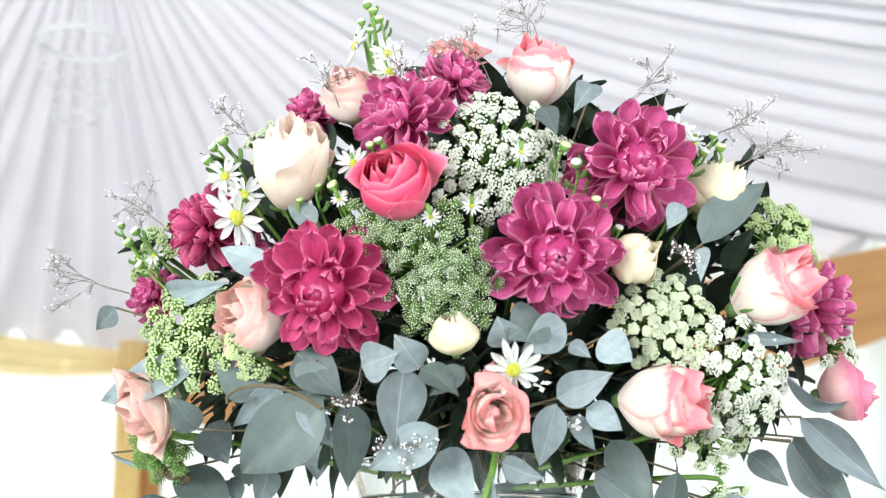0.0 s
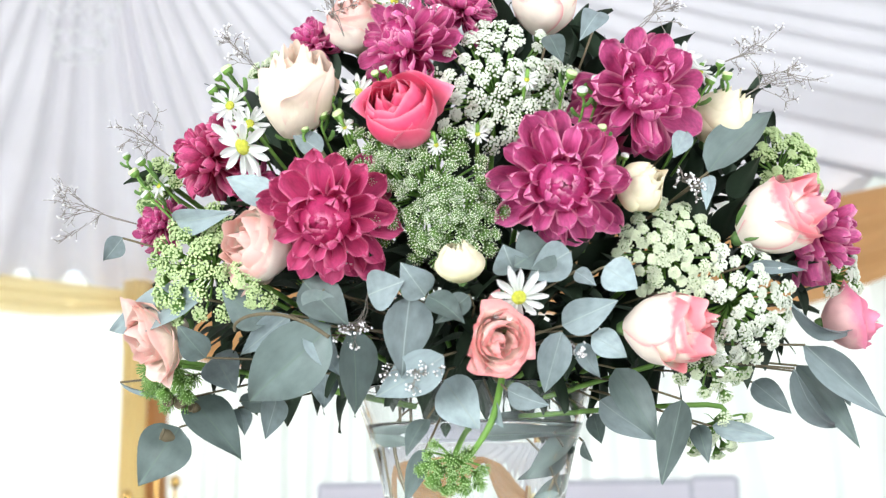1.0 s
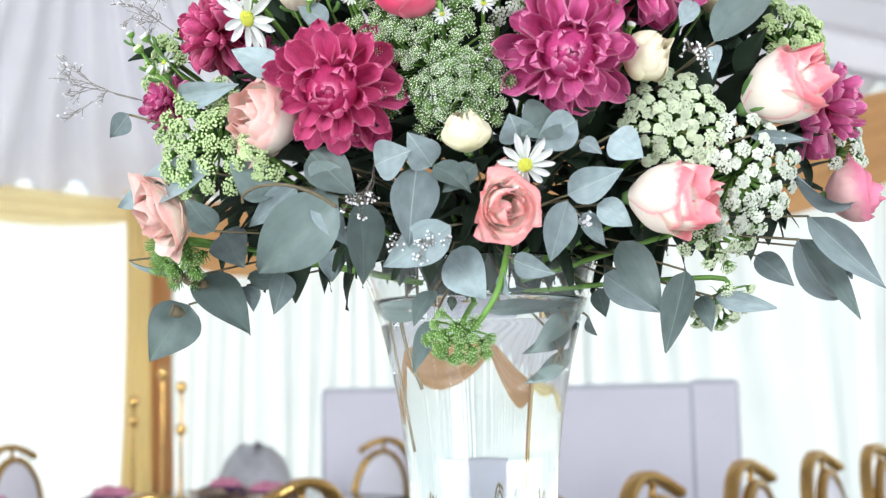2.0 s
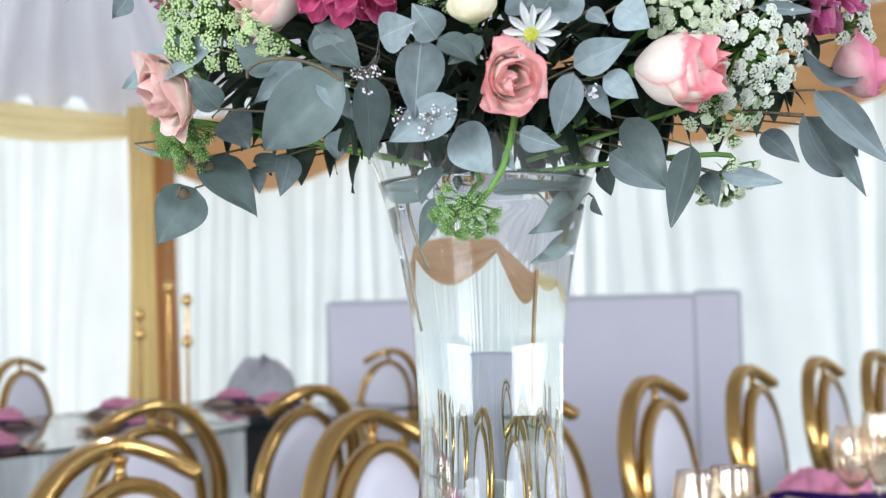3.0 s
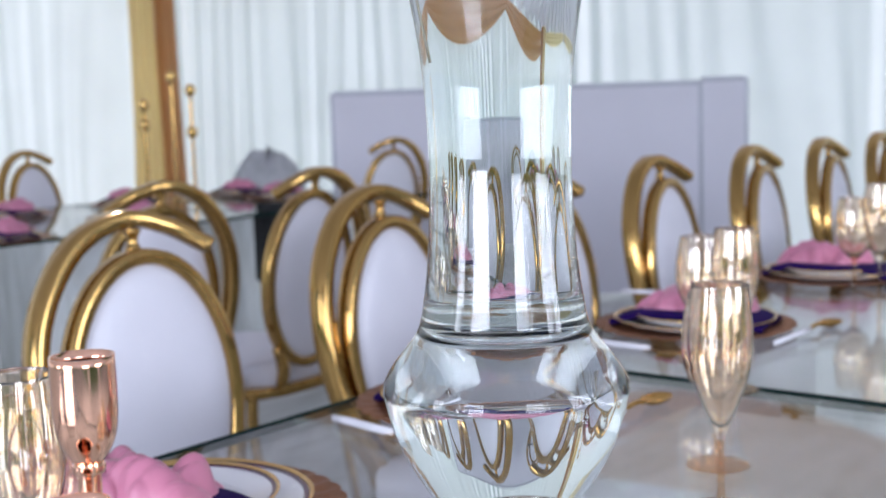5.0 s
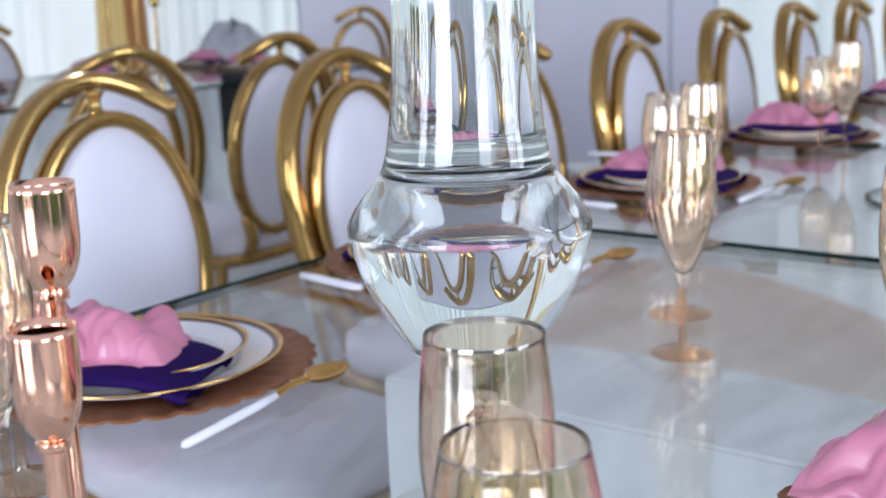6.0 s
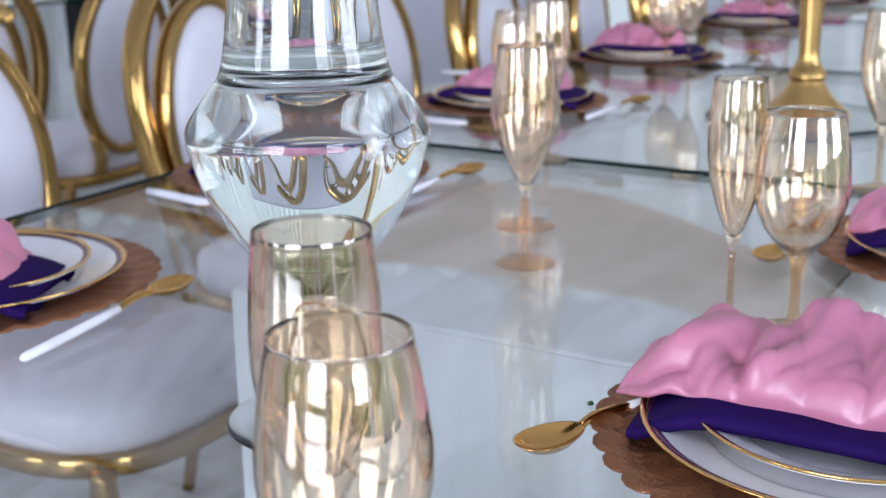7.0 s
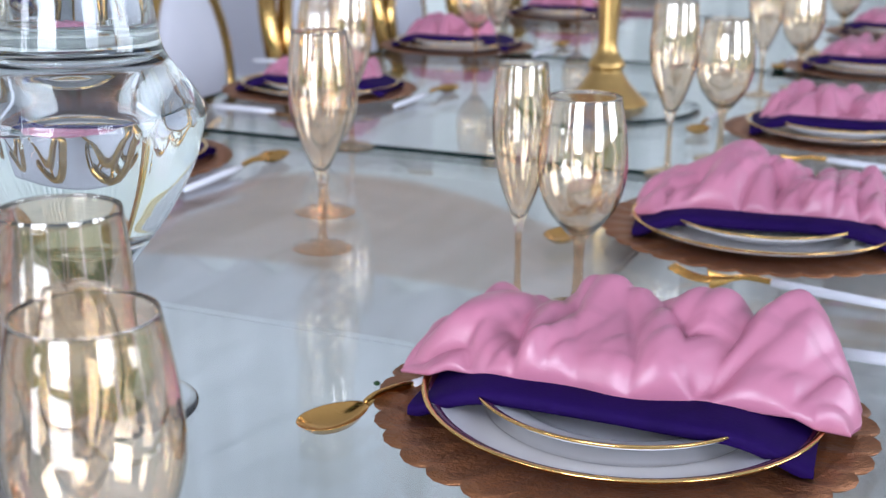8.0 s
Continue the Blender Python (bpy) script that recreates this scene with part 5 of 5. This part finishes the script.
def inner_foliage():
    """Dense leaves behind the blooms; their near-black green paints the shade in the gaps."""
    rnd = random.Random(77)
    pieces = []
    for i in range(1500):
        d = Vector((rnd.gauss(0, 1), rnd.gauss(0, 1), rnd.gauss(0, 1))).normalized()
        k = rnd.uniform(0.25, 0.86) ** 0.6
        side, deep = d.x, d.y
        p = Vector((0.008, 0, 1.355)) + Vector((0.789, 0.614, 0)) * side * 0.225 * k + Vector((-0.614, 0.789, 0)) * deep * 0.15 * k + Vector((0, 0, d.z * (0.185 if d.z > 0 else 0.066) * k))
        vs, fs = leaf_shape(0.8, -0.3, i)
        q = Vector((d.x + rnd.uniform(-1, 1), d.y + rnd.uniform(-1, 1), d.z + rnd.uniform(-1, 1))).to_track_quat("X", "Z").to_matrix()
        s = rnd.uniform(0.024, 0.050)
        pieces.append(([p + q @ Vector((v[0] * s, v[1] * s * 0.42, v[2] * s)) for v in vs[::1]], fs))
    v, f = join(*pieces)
    ob = link("inner_foliage", v, f, M_SHADELEAF)
    return tagged(ob, "dense leaves packed inside the bouquet, coloured near-black green for the shade there", "foliage", kind="stuff")


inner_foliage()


def flower_stems():
    """Cut stems standing in the vase."""
    t = empty("cut_stems", "thin brown cut stems standing in the water", "flower stems")
    for x, z in ((-0.047, 1.17), (-0.040, 1.21), (0.046, 1.22)):
        top, low = Vector((0.789, 0.614, 0)) * x, Vector((0.789, 0.614, 0)) * x * 0.72
        v, f = tube(arc_path([(top.x, top.y, 1.305), (top.x * 0.97, top.y * 0.97, 1.25), (low.x, low.y, z)], 5), 0.0010, 7)
        link("stem", v, f, M_TWIG, t)
    return t


flower_stems()


def pod(at, r, seed):
    """A woody eucalyptus seed capsule."""
    t = tagged(new("seed_capsule"), "brown woody eucalyptus seed capsule in the bouquet", "seed capsule", "seed capsules in the bouquet")
    t.empty_display_size = 0.01
    t.matrix_basis = facing(at, (0.5 - 0.3 * seed, -0.8, 0.2 * seed - 0.3))
    v, f = revolve(smooth_profile([(0.0003, -1.2 * r), (0.5 * r, -0.9 * r), (0.95 * r, 0.0), (0.85 * r, 0.7 * r), (0.95 * r, 0.85 * r), (0.7 * r, 0.9 * r), (0.4 * r, 0.55 * r), (0.0003, 0.5 * r)], 3), 14)
    link("shell", v, f, M_TWIG, t)


def hanging_stem(points, r, mat, label):
    t = tagged(new("bent_stem"), label, "stem")
    t.empty_display_size = 0.01
    v, f = tube(arc_path(points, 7), r, 8, taper=lambda s: 1 - 0.3 * s)
    link("stem", v, f, mat, t)

# ---- the bouquet, bloom by bloom ----
dahlia((0.0450, -0.1835, 1.3614), (0.4795, -0.8143, -0.3271), 0.0340, 0)
dahlia((0.1444, -0.1168, 1.3760), (0.5968, -0.7393, -0.3120), 0.0338, 1)
dahlia((0.1650, -0.0660, 1.4321), (0.6841, -0.7198, -0.1181), 0.0341, 2)
dahlia((0.0565, -0.1355, 1.4656), (0.0812, -0.9775, 0.1945), 0.0288, 3)
dahlia((0.0730, -0.1010, 1.4944), (0.8315, -0.1294, 0.5403), 0.0201, 4)
dahlia((-0.0544, -0.1802, 1.4116), (-0.3132, -0.9494, 0.0245), 0.0258, 5)
dahlia((-0.0145, -0.1342, 1.4854), (0.1402, -0.7589, 0.6360), 0.0174, 6)
dahlia((0.2124, 0.0583, 1.3691), (0.9577, 0.2843, -0.0443), 0.0302, 7)
dahlia((-0.1020, -0.1736, 1.3802), (-0.2169, -0.9443, 0.2474), 0.0174, 8)
dahlia((-0.0359, -0.1629, 1.3976), (-0.0479, -0.9836, -0.1741), 0.0145, 9)

rose((0.0191, -0.1809, 1.4342), (0.4245, -0.3716, 0.8257), 0.0200, "CREAM", 1.55, 0)
rose((0.0737, -0.1608, 1.4173), (0.3253, -0.8366, 0.4408), 0.0212, "HOT", 1.13, 1)
rose((0.0072, -0.1219, 1.4938), (0.3151, -0.6490, 0.6925), 0.0184, "PALE", 1.13, 2)
rose((0.1026, -0.0617, 1.5025), (0.3771, -0.3050, 0.8745), 0.0195, "BLUSH", 1.30, 3)
rose((0.0508, -0.0735, 1.5204), (0.4445, -0.5594, 0.6996), 0.0137, "PEACH", 1.00, 4)
rose((0.1680, -0.0764, 1.3778), (0.9242, -0.2193, 0.3126), 0.0147, "IVORY", 1.10, 5)
rose((0.1847, -0.0078, 1.4278), (0.7354, -0.1721, 0.6554), 0.0185, "IVORY", 1.15, 6)
rose((0.2126, -0.0036, 1.3677), (0.9220, 0.1178, 0.3688), 0.0205, "BLUSH", 1.50, 7)
rose((0.1734, -0.0620, 1.3039), (0.9696, 0.2280, -0.0891), 0.0190, "BLUSH", 1.55, 8)
rose((0.1173, -0.1382, 1.2964), (0.8861, -0.3819, -0.2627), 0.0138, "PEACH", 0.98, 9)
rose((0.0989, -0.1430, 1.3377), (0.30, -0.55, 0.78), 0.0131, "IVORY", 1.00, 10)
rose((-0.0053, -0.1838, 1.3519), (-0.1981, -0.9739, 0.1104), 0.0199, "PALE", 1.15, 11)
rose((-0.0846, -0.1838, 1.3107), (-0.3578, -0.8327, -0.4226), 0.0185, "PALE", 1.10, 12)
rose((0.2140, 0.0873, 1.3189), (0.9056, 0.4221, 0.0415), 0.0167, "ROSE", 1.20, 13)

umbel((0.1053, -0.1103, 1.4430), (0.6493, -0.7518, 0.1147), 0.0414, "WHITE", 62, 1.05, 0)
umbel((0.0838, -0.1549, 1.3745), (0.5263, -0.8394, -0.1356), 0.0376, "GREEN", 60, 0.95, 1)
umbel((0.1050, -0.1448, 1.3570), (0.6707, -0.7035, -0.2350), 0.0222, "GREEN", 26, 0.95, 2)
umbel((0.0634, -0.1667, 1.3935), (0.4502, -0.8922, -0.0372), 0.0211, "GREEN", 22, 0.95, 3)
umbel((-0.0459, -0.1993, 1.3468), (0.1901, -0.9806, 0.0480), 0.0343, "LIME", 34, 1.15, 4)
umbel((-0.0061, -0.1903, 1.3285), (0.3916, -0.8231, -0.4113), 0.0133, "LIME", 7, 1.10, 5)
umbel((0.1748, -0.0552, 1.3495), (0.6921, -0.7170, 0.0828), 0.0291, "PALE", 56, 1.08, 6)
umbel((0.2017, -0.0182, 1.3179), (0.8407, -0.4935, -0.2228), 0.0329, "WHITE", 50, 1.00, 7)
umbel((0.1750, -0.0079, 1.2845), (0.6681, -0.5311, -0.5211), 0.0215, "PALE", 14, 0.90, 8)
umbel((0.2086, 0.0446, 1.4129), (0.8926, -0.2627, 0.3664), 0.0270, "LIME", 34, 1.10, 9)
umbel((0.2173, 0.0963, 1.3465), (0.9951, 0.0941, -0.0301), 0.0230, "WHITE", 26, 1.00, 10)
umbel((-0.1178, -0.1568, 1.2893), (-0.1057, -0.8794, -0.4642), 0.0207, "LEAF", 14, 1.10, 11)
umbel((-0.1088, -0.1752, 1.4084), (-0.2043, -0.9339, 0.2934), 0.0203, "LIME", 14, 1.00, 12)
umbel((-0.0539, -0.1328, 1.4789), (0.1416, -0.8682, 0.4756), 0.0190, "PALE", 12, 0.90, 13)
umbel((0.1176, -0.0759, 1.4465), (0.7624, -0.6421, 0.0804), 0.0189, "WHITE", 14, 0.90, 14)
umbel((0.0626, -0.1085, 1.2297), (0.1947, -0.6679, -0.7183), 0.0189, "LEAF", 22, 1.10, 40)
umbel((0.1566, 0.0339, 1.2458), (0.4422, -0.0688, -0.8943), 0.0225, "PALE", 16, 0.90, 41)
umbel((-0.1313, -0.1455, 1.2859), (-0.0409, -0.8151, -0.5779), 0.0209, "LEAF", 14, 1.00, 42)

daisy((-0.0292, -0.1844, 1.4359), (0.3464, -0.9344, 0.0834), 0.0108, 0)
daisy((-0.0070, -0.1945, 1.4061), (-0.0259, -0.8684, -0.4951), 0.0188, 1)
daisy((-0.0126, -0.1848, 1.4219), (0.4138, -0.8831, 0.2212), 0.0112, 2)
daisy((0.0525, -0.1677, 1.4307), (0.5263, -0.8394, -0.1356), 0.0096, 3)
daisy((0.0359, -0.1210, 1.5126), (0.6921, -0.7170, 0.0828), 0.0099, 4)
daisy((0.0428, -0.1266, 1.4976), (0.7642, -0.6326, -0.1256), 0.0104, 5)
daisy((0.0070, -0.1170, 1.5263), (-0.3683, -0.9038, 0.2180), 0.0122, 6)
daisy((0.1311, -0.1376, 1.3166), (0.5781, -0.5844, -0.5694), 0.0149, 7)
daisy((0.1620, -0.0106, 1.4668), (0.8007, -0.4866, 0.3494), 0.0132, 8)
daisy((0.1040, -0.1326, 1.4060), (0.6135, -0.7887, -0.0399), 0.0059, 9)
daisy((0.0930, -0.1535, 1.3975), (0.7028, -0.5648, -0.4325), 0.0052, 10)
daisy((0.1205, -0.1100, 1.4379), (0.6921, -0.7170, 0.0828), 0.0060, 11)
daisy((0.1695, -0.0028, 1.4603), (0.9260, -0.2572, 0.2765), 0.0085, 12)
daisy((0.0495, -0.1755, 1.4103), (0.6135, -0.7887, -0.0399), 0.0047, 13)
daisy((-0.0967, -0.1775, 1.4020), (0.0417, -0.9251, 0.3774), 0.0080, 14)

bud((0.0093, -0.1031, 1.5526), 0.0028, 0)
bud((0.0103, -0.1146, 1.5416), 0.0025, 1)
bud((-0.0113, -0.0851, 1.5695), 0.0031, 2)
bud((0.0219, -0.1114, 1.5413), 0.0026, 3)
bud((0.0227, -0.1210, 1.5304), 0.0024, 4)
bud((-0.0456, -0.1790, 1.4574), 0.0028, 5)
bud((-0.0396, -0.1772, 1.4606), 0.0035, 6)
bud((-0.0460, -0.1825, 1.4488), 0.0033, 7)
bud((0.0141, -0.1797, 1.4196), 0.0031, 8)
bud((0.0235, -0.1784, 1.4135), 0.0024, 9)
bud((0.0100, -0.1820, 1.4167), 0.0028, 10)
bud((0.0579, -0.1538, 1.4458), 0.0025, 11)
bud((0.0539, -0.1562, 1.4434), 0.0023, 12)
bud((0.0817, -0.1471, 1.4205), 0.0022, 13)
bud((0.0779, -0.1506, 1.4158), 0.0023, 14)
bud((0.1390, -0.0952, 1.4404), 0.0032, 15)
bud((0.1485, -0.0850, 1.4377), 0.0031, 16)
bud((0.1446, -0.0935, 1.4301), 0.0031, 17)
bud((0.1321, -0.1140, 1.4016), 0.0030, 18)
bud((0.1367, -0.1072, 1.4099), 0.0023, 19)
bud((0.1877, -0.0157, 1.4570), 0.0026, 20)
bud((0.1911, -0.0146, 1.4492), 0.0030, 21)
bud((0.1870, -0.0279, 1.4441), 0.0031, 22)
bud((0.0337, -0.1699, 1.4308), 0.0032, 23)
bud((0.0399, -0.1697, 1.4202), 0.0032, 24)
bud((-0.1386, -0.1699, 1.4285), 0.0026, 25)
bud((-0.0990, -0.1896, 1.4145), 0.0031, 26)
bud((-0.1044, -0.1900, 1.4084), 0.0032, 27)
bud((-0.0845, -0.1965, 1.3907), 0.0029, 28)
bud((0.1629, -0.0838, 1.3933), 0.0023, 29)
bud((0.1536, -0.0899, 1.4090), 0.0026, 30)
bud((0.0469, -0.1684, 1.4145), 0.0022, 31)
bud((0.0113, -0.1792, 1.4235), 0.0033, 32)
bud((0.0308, -0.1731, 1.4211), 0.0032, 33)

spray((0.0896, -0.0923, 1.4888), (0.0655, -0.0970, 1.5303), 0.0290, 0)
spray((0.1032, -0.0651, 1.5111), (0.0832, -0.0420, 1.5612), 0.0198, 1)
spray((0.1448, -0.0419, 1.4765), (0.1588, -0.0139, 1.5076), 0.0194, 2)
spray((0.1886, 0.0083, 1.4426), (0.1954, 0.0805, 1.4770), 0.0293, 3)
spray((0.1782, 0.0034, 1.4641), (0.1883, 0.0391, 1.4857), 0.0197, 4)
spray((-0.0851, -0.1804, 1.4174), (-0.1376, -0.1722, 1.4534), 0.0232, 5)
spray((-0.1080, -0.1845, 1.3793), (-0.1615, -0.1883, 1.3946), 0.0232, 6)
spray((0.0439, -0.1507, 1.3279), (0.0441, -0.1595, 1.2977), 0.0208, 7)
spray((0.0162, -0.1402, 1.4787), (0.0004, -0.1430, 1.5096), 0.0195, 8)
spray((0.0562, -0.1378, 1.3103), (0.0682, -0.1364, 1.2833), 0.0178, 9)
spray((0.1241, -0.0804, 1.3009), (0.1345, -0.0893, 1.2908), 0.0133, 10)
spray((0.0315, -0.1598, 1.3645), (0.0472, -0.1720, 1.3399), 0.0180, 11)
spray((0.1718, -0.0411, 1.3955), (0.1857, -0.0541, 1.3754), 0.0123, 12)
spray((-0.0252, -0.1621, 1.4580), (-0.0444, -0.1672, 1.4817), 0.0163, 13)
spray((0.0508, -0.1311, 1.4598), (0.0582, -0.1300, 1.4920), 0.0158, 14)

sprig([
    ((-0.0405, -0.1911, 1.3272), (-0.1311, -0.1810, 1.3177), 0.0244),
    ((-0.0028, -0.1786, 1.3115), (-0.0208, -0.1948, 1.3295), 0.0208),
    ((-0.0511, -0.1784, 1.2969), (-0.0566, -0.1945, 1.3145), 0.0155),
    ((-0.1644, -0.1491, 1.2915), (-0.1239, -0.1316, 1.2815), 0.0064),
])
sprig([
    ((0.0105, -0.1753, 1.3151), (-0.0208, -0.1805, 1.2957), 0.0148),
    ((0.0312, -0.1650, 1.3085), (-0.0320, -0.1627, 1.2729), 0.0328),
    ((0.0173, -0.1695, 1.3071), (0.0300, -0.1568, 1.2829), 0.0136),
    ((0.0211, -0.1760, 1.3318), (0.0446, -0.1666, 1.3072), 0.0212),
    ((0.0778, -0.1447, 1.3218), (0.0746, -0.1605, 1.3377), 0.0168),
    ((0.0527, -0.1606, 1.3231), (0.0757, -0.1587, 1.3282), 0.0192),
    ((0.0307, -0.1711, 1.3270), (0.0269, -0.1751, 1.3094), 0.0176),
    ((-0.1442, -0.1176, 1.2639), (-0.1563, -0.1386, 1.2277), 0.0301),
    ((-0.1313, -0.1221, 1.2814), (-0.0980, -0.1071, 1.2422), 0.0276),
    ((-0.1136, -0.0952, 1.2797), (-0.0853, -0.0879, 1.2765), 0.0122),
    ((-0.1145, -0.0954, 1.2754), (-0.1033, -0.1001, 1.2577), 0.0122),
    ((-0.0877, -0.0879, 1.2825), (-0.0861, -0.0991, 1.2549), 0.0156),
    ((-0.0356, -0.0989, 1.2915), (-0.0292, -0.1071, 1.2713), 0.0147),
    ((-0.1016, -0.1267, 1.3059), (-0.0838, -0.1256, 1.2820), 0.0227),
])
sprig([
    ((0.0393, -0.1600, 1.3062), (0.0232, -0.1382, 1.2626), 0.0228),
    ((0.0717, -0.1495, 1.3219), (0.0591, -0.1414, 1.2807), 0.0243),
    ((0.0785, -0.1441, 1.3218), (0.0964, -0.1360, 1.3066), 0.0144),
    ((0.0779, -0.1298, 1.2923), (0.0407, -0.1414, 1.2723), 0.0204),
    ((0.0966, -0.1321, 1.3219), (0.0848, -0.1453, 1.3073), 0.0115),
    ((0.0417, -0.0990, 1.2623), (0.0391, -0.1142, 1.2415), 0.0112),
    ((0.0339, -0.0907, 1.2461), (0.0308, -0.1053, 1.2162), 0.0114),
])
sprig([
    ((0.0561, -0.1024, 1.2822), (0.0767, -0.0988, 1.2553), 0.0246),
    ((0.0946, -0.0970, 1.2754), (0.1182, -0.0929, 1.2663), 0.0125),
    ((0.0826, -0.0930, 1.2688), (0.0930, -0.0988, 1.2553), 0.0079),
    ((0.0361, 0.0335, 1.2344), (0.0238, 0.0106, 1.2142), 0.0123),
])
sprig([
    ((0.1296, -0.0970, 1.3035), (0.1148, -0.0920, 1.2730), 0.0156),
    ((0.1398, -0.0846, 1.3017), (0.1530, -0.0716, 1.2902), 0.0140),
    ((0.1332, -0.0885, 1.2973), (0.1392, -0.0752, 1.2798), 0.0116),
    ((0.1165, -0.1200, 1.3329), (0.1179, -0.1314, 1.3457), 0.0173),
    ((0.1099, -0.0101, 1.2915), (0.1323, -0.0034, 1.2481), 0.0196),
    ((0.1480, -0.0037, 1.2721), (0.1416, -0.0192, 1.2254), 0.0171),
    ((0.1494, 0.0116, 1.2582), (0.1582, 0.0054, 1.2366), 0.0109),
    ((0.0861, 0.0111, 1.2753), (0.1173, 0.0228, 1.2511), 0.0184),
    ((0.0720, 0.0263, 1.2684), (0.0808, 0.0198, 1.2499), 0.0112),
    ((0.0554, 0.0404, 1.2525), (0.0659, 0.0347, 1.2394), 0.0079),
    ((0.0475, 0.0389, 1.2686), (0.0248, 0.0095, 1.2324), 0.0187),
])
sprig([
    ((0.1393, -0.1018, 1.3437), (0.1255, -0.1221, 1.3282), 0.0191),
    ((0.1404, -0.0998, 1.3333), (0.1512, -0.0972, 1.3250), 0.0081),
    ((0.1301, -0.0975, 1.3064), (0.1574, -0.0865, 1.3180), 0.0168),
    ((0.2061, 0.0351, 1.3013), (0.2220, 0.1150, 1.2635), 0.0183),
    ((0.1978, 0.0384, 1.2889), (0.1968, 0.1047, 1.2587), 0.0140),
    ((0.1307, -0.1095, 1.3472), (0.1215, -0.1271, 1.3344), 0.0232),
    ((0.1557, 0.0166, 1.2574), (0.1880, 0.0275, 1.2499), 0.0116),
    ((0.1770, 0.0932, 1.2956), (0.2074, 0.1071, 1.2448), 0.0165),
    ((0.1591, 0.0675, 1.2852), (0.1809, 0.0714, 1.2651), 0.0143),
])
sprig([
    ((0.1990, -0.0230, 1.3394), (0.2194, 0.0116, 1.3396), 0.0066),
    ((0.2097, 0.0100, 1.3225), (0.2196, 0.0872, 1.3161), 0.0105),
    ((0.1511, -0.0884, 1.3359), (0.1655, -0.0800, 1.3237), 0.0174),
    ((0.1890, 0.1287, 1.2907), (0.1977, 0.1222, 1.2715), 0.0085),
])
sprig([
    ((0.1884, -0.0382, 1.3878), (0.1911, -0.0498, 1.3663), 0.0073),
])
sprig([
    ((0.1875, -0.0376, 1.3899), (0.2065, 0.0104, 1.4322), 0.0213),
    ((0.1798, -0.0446, 1.4125), (0.1793, -0.0618, 1.3949), 0.0104),
])
sprig([
    ((0.1378, -0.0607, 1.4864), (0.1386, -0.0847, 1.4626), 0.0134),
])
sprig([
    ((0.1216, -0.0893, 1.4685), (0.1348, -0.0966, 1.4473), 0.0112),
])
sprig([
    ((0.0285, -0.1703, 1.4018), (0.0155, -0.1810, 1.4144), 0.0121),
])
sprig([
    ((-0.0604, -0.1952, 1.3729), (-0.0136, -0.1942, 1.3713), 0.0138),
    ((0.0060, -0.1818, 1.3762), (-0.0204, -0.1938, 1.3911), 0.0157),
    ((-0.1130, -0.1903, 1.3706), (-0.1368, -0.1849, 1.3607), 0.0119),
])

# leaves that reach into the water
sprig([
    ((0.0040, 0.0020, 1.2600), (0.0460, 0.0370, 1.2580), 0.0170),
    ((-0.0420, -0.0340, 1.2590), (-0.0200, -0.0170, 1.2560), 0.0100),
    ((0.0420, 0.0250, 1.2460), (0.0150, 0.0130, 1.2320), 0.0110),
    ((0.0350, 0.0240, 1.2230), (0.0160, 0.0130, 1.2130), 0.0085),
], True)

pod((-0.1218, -0.1446, 1.2787), 0.0038, 0)
pod((-0.1160, -0.1397, 1.2773), 0.0041, 1)
pod((-0.1142, -0.1310, 1.2742), 0.0034, 2)
pod((-0.1256, -0.1423, 1.2573), 0.0041, 3)
hanging_stem([(0.0699, -0.0648, 1.2941), (0.0822, -0.0855, 1.2797), (0.0860, -0.0996, 1.2598), (0.0775, -0.1023, 1.2459), (0.0687, -0.1009, 1.2394)], 0.0021, M_STEM, "bright green stem bent down over the rim of the vase")
hanging_stem([(0.0392, -0.1754, 1.3012), (0.0292, -0.1816, 1.3086), (0.0163, -0.1891, 1.3136), (0.0004, -0.1938, 1.3140), (-0.0096, -0.1946, 1.3106), (-0.0118, -0.1932, 1.3068)], 0.0011, M_TWIG, "thin brown tendril curled among the leaves")
